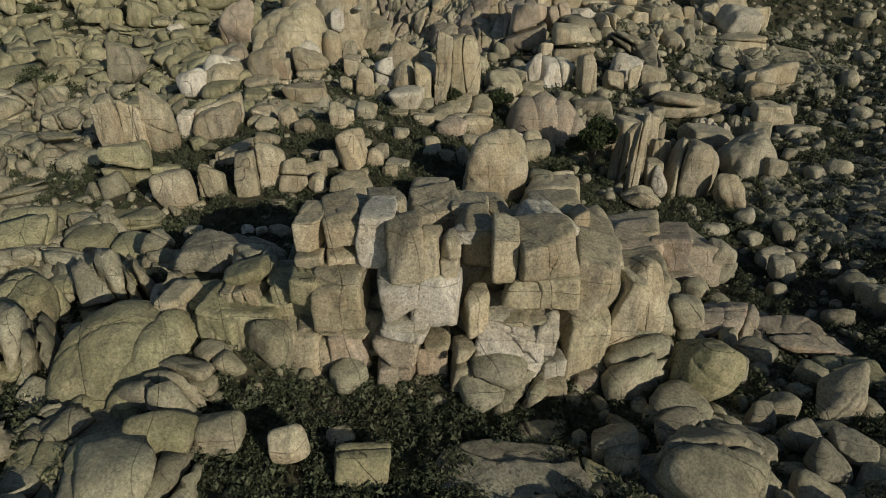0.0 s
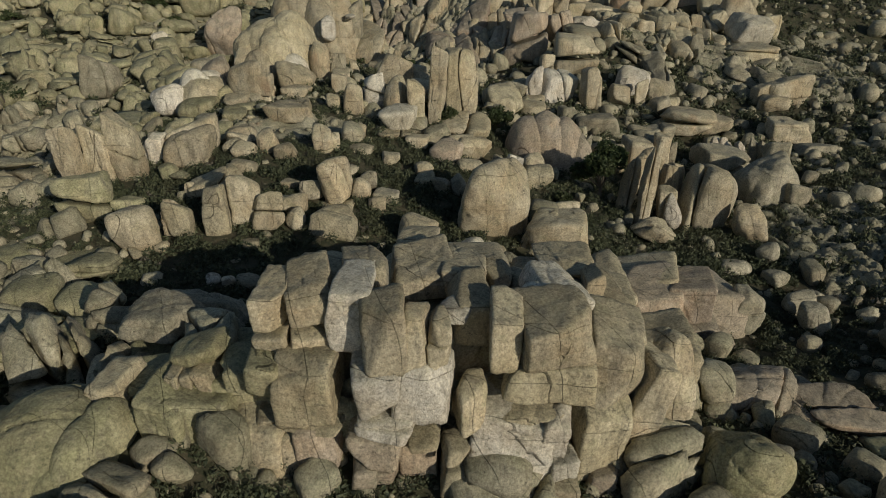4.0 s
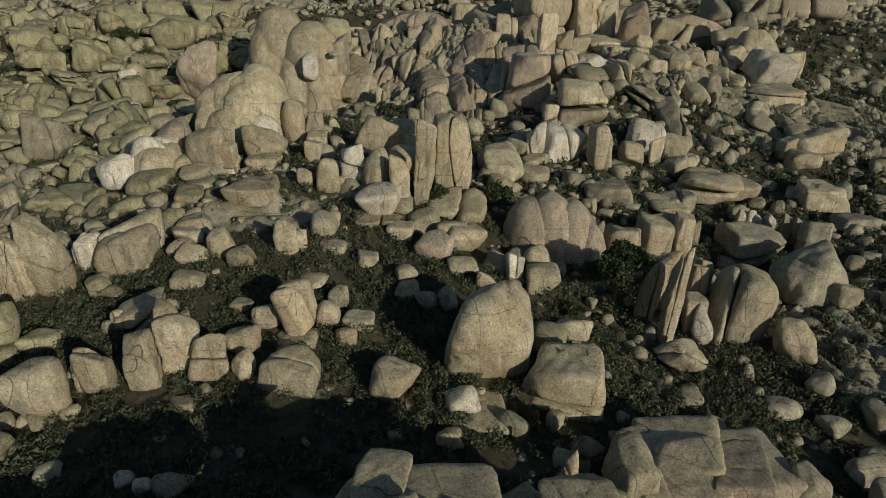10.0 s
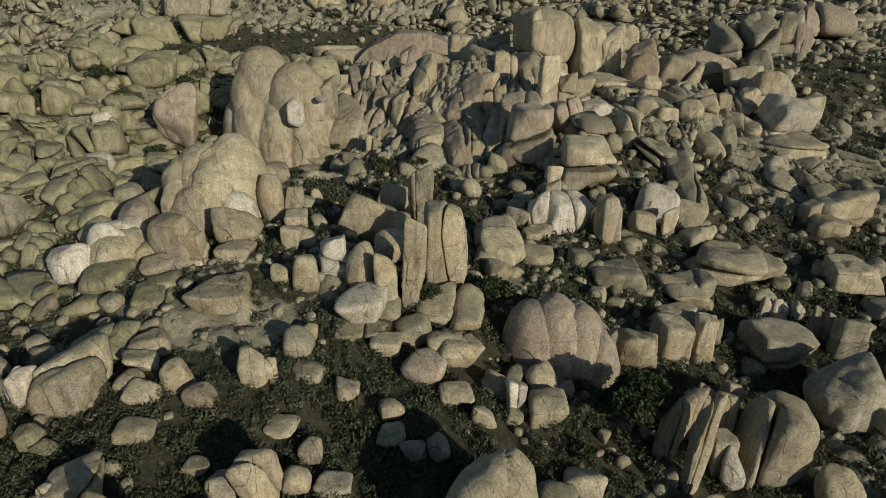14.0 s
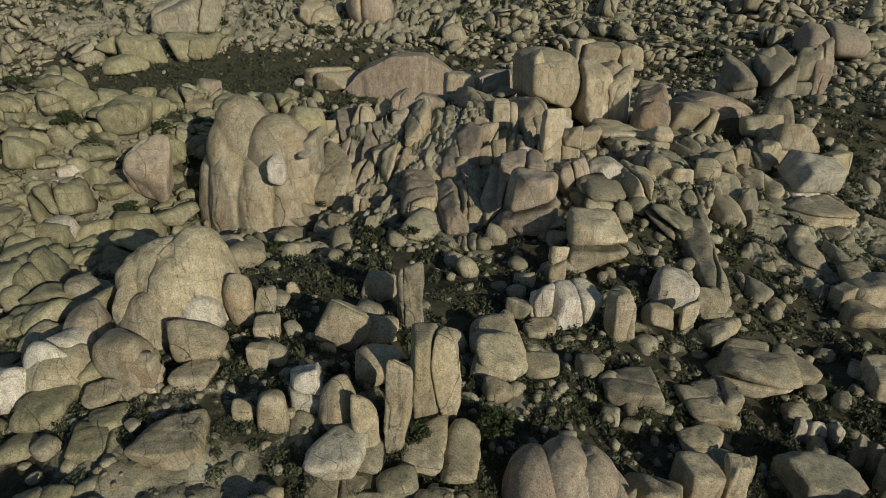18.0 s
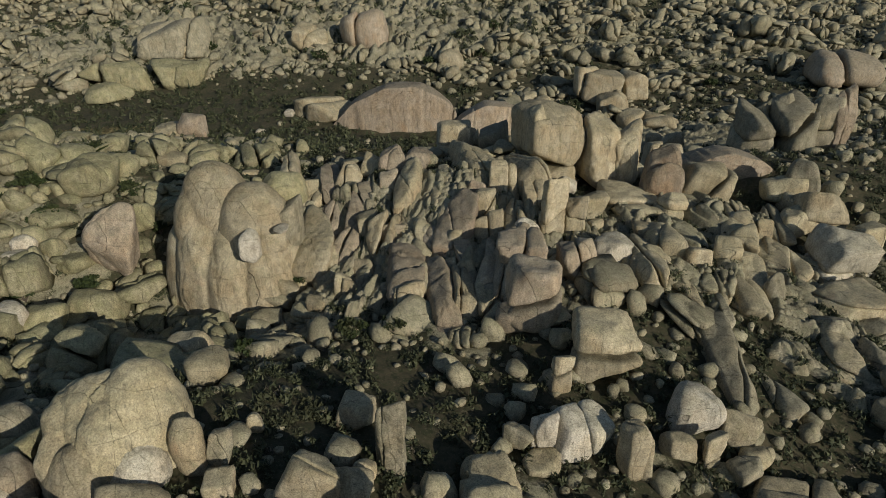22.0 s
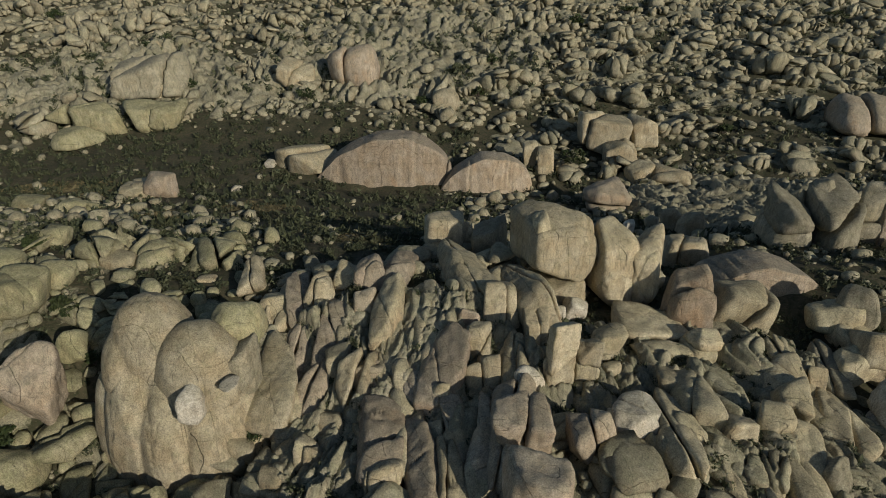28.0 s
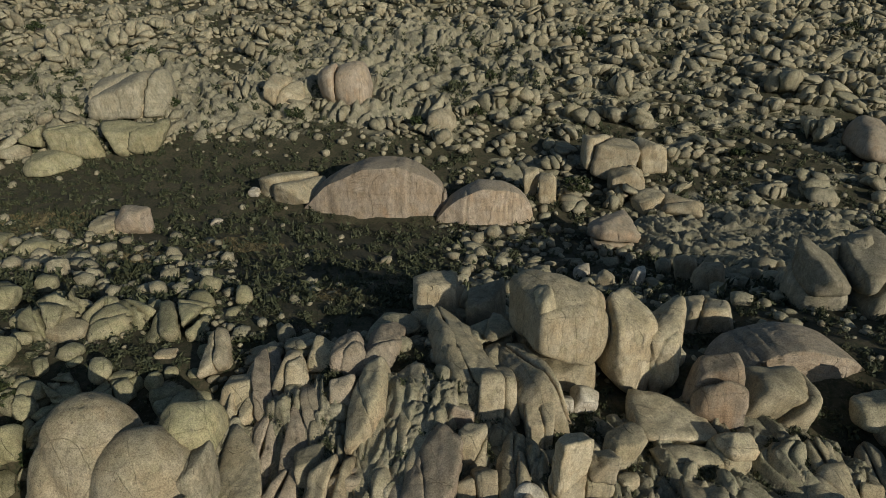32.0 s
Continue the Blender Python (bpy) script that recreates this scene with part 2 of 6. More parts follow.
scrub(-1, 33, 13, 3, 0.97)
scrub(-4, 29, 12, 5, 0.95)
scrub(-7, 85, 11, 12, 0.72)
scrub(-37, 83, 9, 5, 0.8)
scrub(-16, 63, 22, 6, 1)
scrub(24, 76, 9, 6, 0.7)
scrub(37, 82, 4, 7, 0.76)
scrub(-18, 94, 22, 4, 0.8)
scrub(16, 87, 8, 9, 0.75)
scrub(23, 125, 10, 5, 0.5)
scrub(-10, 142, 18, 17, 0.88)
scrub(11, 140, 10, 14, 0.7)
scrub(63, 134, 13, 7, 0.92)
scrub(35, 124, 10, 3, 0.7)
scrub(-19, 110, 7, 3, 0.7)
scrub(-84, 347, 111, 47, 0.97)
scrub(-19, 272, 35, 43, 0.97)
scrub(-43, 217, 17, 8, 0.85)
scrub(29, 206, 17, 6, 0.7)
scrub(49, 202, 20, 4, 0.85)
scrub(64, 322, 64, 13, 0.6)
scrub(72, 220, 14, 4, 0.86)
scrub(48, 82, 18, 17, 0.66)
scrub(35, 46, 6, 9, 0.71)
scrub(-26, 62, 9, 6, 0.95)
scrub(28, 330, 29, 13, 0.6)
scrub(145, 354, 42, 13, 0.71)
scrub(-36, 180, 11, 3, 0.6)
scrub(-70, 249, 34, 24, 0.85)
scrub(-57, 308, 35, 26, 0.97)
scrub(-6, 301, 23, 28, 0.95)
scrub(-9, 234, 17, 11, 0.95)
scrub(-138, 321, 26, 27, 0.95)
scrub(-17, 78, 32, 12, 0.85)
scrub(-10, 92, 27, 6, 0.85)
scrub(37, 76, 14, 16, 0.88)
scrub(65, 110, 13, 15, 0.78)
scrub(61, 141, 17, 18, 0.78)
scrub(39, 64, 16, 27, 0.76)
scrub(84, 218, 13, 17, 0.66)
scrub(-3, 34, 12, 3, 0.97)
scrub(61, 102, 17, 18, 0.71)
scrub(-35, 177, 16, 4, 0.6)
scrub(70, 176, 10, 9, 0.76)


def scrub_share(x, y):
    s = 0.50 - 0.06 * np.clip((y - 330) / 60, 0, 1) + 0.18 * np.clip(x / 60, -0.5, 1) * np.clip((300 - y) / 80, 0, 1)
    for cx, cy, rx, ry, share in SCRUB:
        k = np.exp(-((((x - cx) / rx) ** 2 + ((y - cy) / ry) ** 2) ** 2))
        s = s * (1 - k) + share * k
    return s


def cells(x, y, size, seed):
    """Worley cells: distances to the nearest and the second seed, and a random number for each cell."""
    u, v = x / size, y / size
    iu, iv = np.floor(u), np.floor(v)
    best, second, tag = np.full(len(x), 9.0), np.full(len(x), 9.0), np.zeros(len(x))
    for du in (-1, 0, 1):
        for dv in (-1, 0, 1):
            a, b = iu + du, iv + dv
            h1 = np.modf(np.abs(np.sin(a * 127.1 + b * 311.7 + seed) * 43758.5453))[0]
            h2 = np.modf(np.abs(np.sin(a * 269.5 + b * 183.3 + seed) * 43758.5453))[0]
            d = np.hypot(a + h1 - u, b + h2 - v)
            near = d < best
            second = np.where(near, best, np.minimum(second, d))
            tag = np.where(near, np.modf(h1 * 57.3 + h2 * 91.7)[0], tag)
            best = np.where(near, d, best)
    return best, second, tag


def bedrock(x, y, size, seed, warp):
    """Relief of jointed, rounded blocks about size across, 0 in the joints to about 1."""
    b, s, tag = cells(x + warp * size, y * 0.8 - warp * size * 0.6, size, seed)
    gap = np.clip((s - b) / 0.32, 0, 1)
    return np.sqrt(1 - (1 - gap) ** 2) * (0.35 + 0.75 * tag) + 0.25 * (1 - b) * gap, tag


def surface(x, y):
    """The bedrock surface: height, share of bare rock, and a random number for each block."""
    rng = np.random.default_rng(5)
    p = np.stack([x, y, 0 * x], 1)
    warp = 0.35 * waves(p, rng, 14)
    bare = np.clip((0.50 - scrub_share(x, y) + 0.20 * waves(p, rng, 18) + 0.16 * waves(p, rng, 5)) / 0.3, 0, 1)
    far = np.clip((y - 150) / 200, 0, 1)
    r0, t0 = bedrock(x, y, 13.0, 1.7, warp)
    r1, t1 = bedrock(x, y, 7.0, 3.1, warp)
    r2, t2 = bedrock(x, y, 3.2, 8.7, warp)
    r3, t3 = bedrock(x, y, 1.5, 5.3, warp)
    relief = far * 3.4 * r0 + (1.1 + 1.2 * far) * r1 * (1.3 - t0) + 0.8 * r2 * (0.4 + t1) + 0.4 * r3 * (0.4 + t2) * (1 - far)
    z = ground_z(x, y) + 0.5 * waves(p, rng, 9) * (1 - bare) + 0.2 * waves(p, rng, 3) + bare * (relief - 1.2 - 2.0 * far)
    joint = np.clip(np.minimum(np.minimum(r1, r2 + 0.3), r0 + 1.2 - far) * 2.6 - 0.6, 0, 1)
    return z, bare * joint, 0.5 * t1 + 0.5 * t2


def ground_sheet():
    ys = [16.0]
    while ys[-1] < 640:
        ys.append(ys[-1] + 0.0052 * (ys[-1] + 26))
    ys = np.array([-300, -100, -40, -10, 4] + ys + [700, 800, 1000, 1400, 2200])
    gu, gy = np.meshgrid(np.linspace(-1, 1, 360), ys)
    u, y = gu.ravel(), gy.ravel()
    x = u * 0.86 * (np.maximum(y, 10) + 34) + 0.05 * y + np.sign(u) * np.maximum(0, np.abs(u) - 0.94) * 12000
    z, bare, block = surface(x, y)
    out = np.clip((np.abs(u) - 0.93) / 0.02, 0, 1) + (y < 15) + (y > 645)
    z = np.where(out > 0, ground_z(x, y), z)
    bare = np.where(out > 0, 0.25, bare)
    r, c = gu.shape
    i = (np.arange(r - 1)[:, None] * c + np.arange(c - 1)[None, :]).ravel()
    me = mesh_of("ground", np.stack([x, y, z], 1), np.stack([i, i + 1, i + c + 1, i + c], 1), SOIL)
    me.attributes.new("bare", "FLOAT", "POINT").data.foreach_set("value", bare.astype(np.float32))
    me.attributes.new("block", "FLOAT", "POINT").data.foreach_set("value", block.astype(np.float32))
    tagged(new("ground", me), "jointed granite bedrock with dark scrubby soil in the hollows", "ground", kind="structure")


ground_sheet()

# ---- rock shapes ----
BALLS = {}


def ball(level):
    """Unit icosphere as arrays."""
    if level not in BALLS:
        bm = bmesh.new()
        bmesh.ops.create_icosphere(bm, subdivisions=level, radius=1)
        v = np.array([x.co[:] for x in bm.verts])
        f = np.array([[x.index for x in q.verts] for q in bm.faces])
        bm.free()
        BALLS[level] = v / np.linalg.norm(v, axis=1)[:, None], f
    return BALLS[level]


def jointed_block(seed, level, w, d, h, sharp, cuts, splits, level_joints, rough, skew=0.15, grooves=2):
    """The pieces of a weathered block that has come apart along its joints: (points, faces) for each."""
    rng = np.random.default_rng(seed)
    n = np.concatenate([np.eye(3), -np.eye(3), rng.normal(size=(cuts, 3))])
    n[:6] += rng.normal(scale=skew, size=(6, 3))
    n[2, :2] += rng.normal(scale=skew * 1.5, size=2)
    n /= np.linalg.norm(n, axis=1)[:, None]
    off = np.concatenate([rng.uniform(0.85, 1.0, 6), rng.uniform(0.80, 1.2, cuts)])
    v, f = ball(level)
    base = len(off)

    def grown(normals, offs, c):
        away = np.maximum(0, v @ normals.T / np.maximum(0.03, offs - normals @ c))
        inv = (away[:, :base] ** sharp).sum(1) ** (1 / sharp)
        if len(offs) > base:  # fresh joint faces keep crisp edges
            inv = (inv ** 11 + (away[:, base:] ** 11).sum(1)) ** (1 / 11)
        return v / inv[:, None] + c

    whole = grown(n, off, np.zeros(3))
    lo, hi = whole.min(0), whole.max(0)
    size = np.array([w, d, h])
    pieces = [(n, off, np.zeros(3))]
    for k in range(splits):
        spans = [np.min(o - m @ c) for m, o, c in pieces]
        m, o, c = pieces.pop(int(np.argmax(spans)))
        az = rng.uniform(-0.7, 0.7) + (0 if rng.random() < 0.7 else 1.57)
        a = np.array([math.cos(az), math.sin(az), rng.normal(0, 0.22)])
        if rng.random() < level_joints:
            a = np.array([rng.normal(0, 0.25), rng.normal(0, 0.25), 1.0])
        a /= np.linalg.norm(a)
        along = m @ a
        up = np.min(np.where(along > 0.05, (o - m @ c) / np.maximum(along, 0.05), 9))
        dn = np.min(np.where(along < -0.05, (o - m @ c) / np.maximum(-along, 0.05), 9))
        cut = rng.uniform(-0.35, 0.35) * min(up, dn)
        for side in (1, -1):
            reach = (up - cut) if side > 0 else (dn + cut)
            centre = c + a * (cut + side * reach * 0.5)
            pieces.append((np.vstack([m, -side * a]), np.append(o, -side * (a @ c + cut) - 0.018), centre))
    out = []
    s = float(np.cbrt(w * d * h))
    for m, o, c in pieces:
        p = ((grown(m, o, c) - lo) / (hi - lo) * 2 - 1) * size / 2
        if splits:
            p = p + np.array([rng.normal(0, 0.012), rng.normal(0, 0.03), rng.normal(0, 0.035)]) * s
        mid = p.mean(0)
        q = (p - mid) / np.ptp(p, axis=0)
        q /= np.linalg.norm(q, axis=1)[:, None]
        field = np.random.default_rng(seed + 7)
        push = 0.04 * s * waves(p, field, s * 0.95) + 0.03 * s * (np.abs(waves(p * (1, 1, 0.6), field, s * 0.4)) - 0.5) + 0.012 * s * waves(p, field, s * 0.15)
        for k in range(grooves if level > 4 else 0):
            a = field.normal(size=3) * (1, 1, 0.2 if k != 1 else 3.0)
            a /= np.linalg.norm(a)
            g = p @ a - field.uniform(-0.45, 0.45) * s + 0.06 * s * waves(p, field, s * 0.7)
            push = push - 0.035 * s * np.exp(-((g / (0.010 * s + 0.02)) ** 2))
        p = p + q * (push * rough)[:, None]
        p[:, 2] += h / 2
        out.append((p, f))
    return out


SEEDS = [0]
CREVICES = []
FACES = []
TAKEN = []
LABELS = {
    "boulder": "rounded %s granite boulder half buried among scrub",
    "pillar": "upright %s granite pillar with vertical joints",
    "slab": "low %s granite slab with weathered edges",
    "block": "angular %s granite block split by joints",
    "box": "square-edged %s granite block",
    "dome": "large smooth %s granite dome with curved cracks",
}
GROUPS = {"boulder": "granite boulders on the hillside", "pillar": "granite pillars on the hillside", "slab": "granite slabs on the hillside", "block": "granite blocks on the hillside", "box": "granite blocks on the hillside", "dome": "granite domes on the hillside"}
TINTS = {"r": (ROCK, "tan"), "g": (GREEN, "lichen-green"), "p": (PINK, "pinkish"), "w": (WHITE, "pale"), "k": (GREY, "grey")}
# rounding exponent, extra cut faces, splits at most, share of level joints, roughness, skew of the faces, grooves
FORMS = {
    "boulder": (8, 9, 0, 0.15, 1.0, 0.20, 2),
    "pillar": (12, 6, 1, 0.5, 0.9, 0.12, 3),
    "slab": (13, 7, 2, 0.3, 1.0, 0.16, 3),
    "block": (18, 7, 3, 0.4, 0.9, 0.15, 3),
    "box": (20, 2, 0, 0.0, 0.8, 0.07, 3),
    "dome": (3.2, 6, 1, 0.0, 0.7, 0.14, 6),
}


def nearest_view(y):
    """The least distance from which the flight sees the ground at y."""
    return float(np.interp(y, (30, 75, 110, 185, 215, 340, 500), (42, 57, 68, 92, 110, 225, 385)))


def rock(kind, tint, x, y, w, d, h, z=None, turn=0, lean=0, tip=0, parent=None, splits=None):
    """One rock; z is its foot (the ground by default), lean sideways and tip backwards in degrees."""
    SEEDS[0] += 1
    share = max(w, d, h) / (y + 30)
    if parent and "rib" in parent.name:  # ribs stand side by side, all much the same way
        w, lean = 1.2 * w, 0.45 * lean
    if parent and kind == "box":  # outcrop blocks fit closely together
        w, d, h = 1.10 * w, 1.08 * d, 1.10 * h
    sharp, cuts, most, level_joints, rough, skew, grooves = FORMS[kind]
    if splits is None:
        splits = 0 if parent and parent.name not in ("ribbed_cliff", "east_ribs", "right_ribs") else 1 if parent else min(most, int(share * (14 if kind == "boulder" else 28)))
    seen = max(w, d, h) / nearest_view(y) / (1 + 0.35 * splits)
    level = 6 if seen > 0.36 else 5 if seen > 0.11 else 4 if seen > 0.03 else 3
    turn += ((SEEDS[0] * 37) % 25) - 12
    m = np.array(pose(0, 0, 0, -tip, lean, turn).to_3x3())
    material, word = TINTS[tint]
    if z is None:
        z = float(ground_z(x, y)) - 0.12 * h
        TAKEN.append((x, y, 0.22 * (w + d)))
    at = Vector((x, y, z))
    made = jointed_block(1000 + SEEDS[0], level, w, d, h, sharp, cuts, splits, level_joints, rough, skew, grooves)
    top = parent
    name = kind if kind == "boulder" else "rock_" + kind
    if parent is None and len(made) > 1:
        top = tagged(new(name, None), LABELS[kind] % word, "boulder" if kind == "boulder" else "rock", GROUPS[kind])
        top.location = at
    for p, f in made:
        ob = new(name if top is None else "stone_block" if parent is None else "block" if kind == "box" else kind, mesh_of(kind, p @ m.T, f, material))
        ob.parent = top
        ob.location = at - top.location if top else at
    if top is None:
        tagged(ob, LABELS[kind] % word, "boulder" if kind == "boulder" else "rock", GROUPS[kind])


def lobed(name, tint, lobes, seed, parent=None, level=6, flute=0.0, rough=1.0):
    """A mass of swelling lobes that meet in sharp creases; each lobe is a centre and three radii."""
    rng = np.random.default_rng(seed)
    v, f = ball(level)
    lobes = np.array(lobes, float)
    c0 = lobes[0, :3]
    r = np.zeros(len(v))
    for lobe in lobes:
        o, k = (c0 - lobe[:3]) / lobe[3:], v / lobe[3:]
        a, b, c = (k * k).sum(1), k @ o, o @ o - 1
        disc = b * b - a * c
        r = np.maximum(r, np.where(disc > 0, (-b + np.sqrt(np.maximum(disc, 0))) / a, 0))
    p = v * np.maximum(r, 0.5)[:, None]
    s = float(np.median(lobes[:, 3:]))
    push = 0.05 * s * waves(p, rng, s * 1.2) + 0.02 * s * waves(p, rng, s * 0.4) + 0.008 * s * waves(p, rng, s * 0.12)
    push = push - flute * np.abs(waves(p * (1, 1, 0.12), rng, s * 0.5))
    for k in range(3):
        a = rng.normal(size=3) * (1, 1, 0.5)
        a /= np.linalg.norm(a)
        g = p @ a - rng.uniform(-0.5, 0.5) * s + 0.12 * s * waves(p, rng, s * 1.1)
        push = push - 0.05 * s * np.exp(-((g / (0.012 * s + 0.03)) ** 2))
    ob = new(name, mesh_of(name, p + v * (push * rough)[:, None], f, TINTS[tint][0]))
    ob.parent = parent
    ob.location = Vector(c0) - (parent.location if parent else Vector((0, 0, 0)))
    return ob


def whaleback(tint, x, y, z, w, d, h, seed, label, flutes=7, lean=0.0, level=6):
    """A long smooth dome of bare granite with an upright, fluted front face."""
    rng = np.random.default_rng(seed)
    v, f = ball(level)
    p = np.sign(v) * np.abs(v) ** np.array([0.62, 0.7, 0.6])
    p = p * np.array([w, d, 2 * h]) / 2
    p[:, 2] *= np.interp(p[:, 0] / w, (-0.5, -0.32, -0.05, 0.2, 0.5), (0.35, 0.70, 1.0, 1.0, 0.80))
    p[:, 2] += lean * p[:, 0]
    at = rng.uniform(-0.46, 0.46, flutes) * w
    u = p[:, 0] + 0.02 * w * waves(p * (0.3, 1, 1), rng, h)
    groove = sum(np.exp(-((u - a) / (0.006 * w)) ** 2) * rng.uniform(0.4, 1) for a in at)
    scallop = waves(p * (1, 0.2, 0.12), rng, 0.12 * w) + 0.4 * waves(p * (1, 0.4, 0.2), rng, 0.04 * w)
    front = -0.08 * d + 0.008 * w * scallop - 0.12 * d * (1 - (2 * p[:, 0] / w) ** 2) + 0.10 * p[:, 2]
    p[:, 1] = np.maximum(p[:, 1], front + 0.02 * w * groove)
    p[:, 2] -= 0.018 * w * groove * (p[:, 2] > 0) - 0.008 * w * waves(p, rng, 0.2 * w)
    ob = new("rock_dome", mesh_of("dome", p, f, TINTS[tint][0]))
    ob.location = (x, y, z)
    TAKEN.append((x, y, 0.22 * (w + d)))
    tagged(ob, label, "rock", GROUPS["dome"])


def cliff(name, label, x, y, rx, ry, lean, seed, rise=2.0, wide=3.6, long=3.6, n=210, category="cliff"):
    """A rock face on the slope: rounded ribs or blocks that run up it, cut by finer grooves and cross joints."""
    gx, gy = np.meshgrid(np.linspace(-1, 1, n), np.linspace(-1, 1, n))
    u, v = gx.ravel(), gy.ravel()
    px, py = x + u * rx, y + v * ry
    rng = np.random.default_rng(seed)
    p = np.stack([px, py, 0 * px], 1)
    bend = waves(p, rng, wide * 4.5)
    across = px - lean * (py - y) + wide * (0.5 * bend + 0.4 * waves(p, rng, wide * 2))
    up = py + wide * (0.6 * waves(p, rng, wide * 2.6) + 0.3 * waves(p, rng, wide))

    def ribs(w, length, k):
        b, s, tag = cells(across / w, up / length, 1.0, seed + k)
        gap = np.clip((s - b) / 0.38, 0, 1)
        return np.sqrt(1 - (1 - gap) ** 2), tag

    r0, t0 = ribs(wide * 2.4, wide * 2.6, 9.4)
    r1, t1 = ribs(wide, wide * long, 0.3)
    r2, t2 = ribs(wide * 0.45, wide * long * 0.45, 4.1)
    r3, t3 = ribs(wide * 0.9, wide * 0.9, 7.7)
    r4, t4 = ribs(wide * 0.22, wide * 0.16 * long, 2.9)
    rim = np.hypot(u, v) + 0.14 * bend + 0.08 * waves(p, rng, wide)
    edge = 1 - np.clip((rim - 0.66) / 0.30, 0, 1)
    z = ground_z(px, py) + rise * edge - (2.0 + wide) * (1 - edge) ** 2
    z = z + edge * wide * (0.40 * r0 * t0 + 0.55 * r1 * (0.25 + 0.9 * t1) + 0.24 * r2 * (0.3 + t2) + 0.34 * r3 * t3 + 0.08 * r4 - 0.5)
    i = (np.arange(n - 1)[:, None] * n + np.arange(n - 1)[None, :]).ravel()
    foot = float(ground_z(x, y))
    me = mesh_of(name, np.stack([px - x, py - y, z - foot], 1), np.stack([i, i + 1, i + n + 1, i + n], 1), SOIL)
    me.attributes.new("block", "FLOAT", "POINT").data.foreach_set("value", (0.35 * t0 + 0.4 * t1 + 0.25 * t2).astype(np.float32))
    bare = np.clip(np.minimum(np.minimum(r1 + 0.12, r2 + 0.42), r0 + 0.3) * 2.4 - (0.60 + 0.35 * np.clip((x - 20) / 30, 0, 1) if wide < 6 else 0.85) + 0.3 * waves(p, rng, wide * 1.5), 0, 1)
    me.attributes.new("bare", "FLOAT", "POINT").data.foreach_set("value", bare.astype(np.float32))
    low = np.flatnonzero((bare < 0.12) & (edge > 0.3))
    low = rng.choice(low, min(len(low), int(1500 / (1 + 0.12 * wide)) if wide < 6 else 1300), replace=False)
    CREVICES.append(np.stack([px[low], py[low], z[low]], 1))
    if name == "rock_cliff":
        FACES.append((x, y, rx, ry))
    ob = new(name, me)
    ob.location = (x, y, foot)
    tagged(ob, label, category, kind="structure" if name == "rock_slope" else "")


def outcrop(name, label, x, y):
    """An empty at the foot of an outcrop, to which its blocks belong."""
    ob = new(name, None)
    ob.location = (x, y, float(ground_z(x, y)))
    return tagged(ob, label, "rock outcrop")


front_outcrop = outcrop("front_outcrop", "tall jointed tan granite outcrop with stacked blocks and columns", -0.2, 35.7)
rock("box", "r", -10.0, 43.1, 2.0, 5.0, 2.4, z=18.9, parent=front_outcrop)
rock("box", "r", -7.8, 43.3, 2.8, 5.0, 3.1, z=18.9, parent=front_outcrop)
rock("box", "r", -10.2, 42.9, 2.2, 5.0, 1.8, z=16.9, parent=front_outcrop)
rock("box", "r", -7.9, 43.0, 2.6, 5.0, 1.8, z=16.9, parent=front_outcrop)
rock("box", "w", -5.4, 42.7, 2.6, 5.0, 4.5, z=17.4, lean=8, parent=front_outcrop)
rock("box", "r", -4.5, 45.6, 2.8, 5.0, 2.5, z=19.1, parent=front_outcrop)
rock("slab", "r", -7.7, 47.1, 4.6, 5.0, 0.5, z=19.8, parent=front_outcrop)
rock("box", "r", -0.8, 48.1, 4.2, 5.0, 2.6, z=18.1, parent=front_outcrop)
rock("box", "r", 2.4, 48.1, 2.9, 5.0, 2.0, z=18.6, parent=front_outcrop)
rock("block", "r", 4.8, 48.7, 2.1, 4.0, 1.1, z=18.4, parent=front_outcrop)
rock("boulder", "r", -1.2, 53.1, 3.2, 5.0, 0.8, z=19.0, parent=front_outcrop)
rock("block", "r", 10.3, 51.5, 4.5, 6.0, 1.4, z=17.8, parent=front_outcrop)
rock("box", "r", 11.6, 47.3, 1.4, 3.0, 3.1, z=16.6, parent=front_outcrop)
rock("box", "r", -2.8, 39.5, 2.6, 3.6, 4.4, z=17.5, parent=front_outcrop)
rock("pillar", "r", -0.8, 39.4, 1.8, 3.4, 4.2, z=17.3, parent=front_outcrop)
rock("pillar", "r", 0.5, 39.6, 1.4, 3.0, 1.7, z=19.5, parent=front_outcrop)
rock("box", "r", 0.6, 39.7, 1.2, 3.0, 2.0, z=17.4, parent=front_outcrop)
rock("box", "w", -3.2, 39.4, 3.0, 4.0, 3.4, z=14.4, parent=front_outcrop)
rock("box", "w", -0.4, 39.5, 3.1, 4.0, 3.5, z=14.4, parent=front_outcrop)
rock("box", "w", -2.9, 39.1, 3.2, 4.0, 0.8, z=14.0, parent=front_outcrop)
rock("box", "w", -2.7, 39.0, 3.7, 4.0, 0.9, z=13.2, parent=front_outcrop)
rock("slab", "r", -0.4, 39.2, 2.2, 4.0, 0.7, z=12.2, parent=front_outcrop)
rock("box", "p", -3.3, 39.0, 3.4, 4.0, 2.1, z=10.9, parent=front_outcrop)
rock("box", "p", -4.3, 38.6, 1.6, 3.4, 1.5, z=9.4, parent=front_outcrop)
rock("box", "p", -2.8, 38.7, 1.3, 3.4, 1.5, z=9.3, parent=front_outcrop)
rock("box", "p", -0.9, 39.9, 2.3, 3.0, 2.5, z=9.0, parent=front_outcrop)
rock("pillar", "r", 1.6, 38.2, 1.9, 3.0, 1.0, z=11.7, parent=front_outcrop)
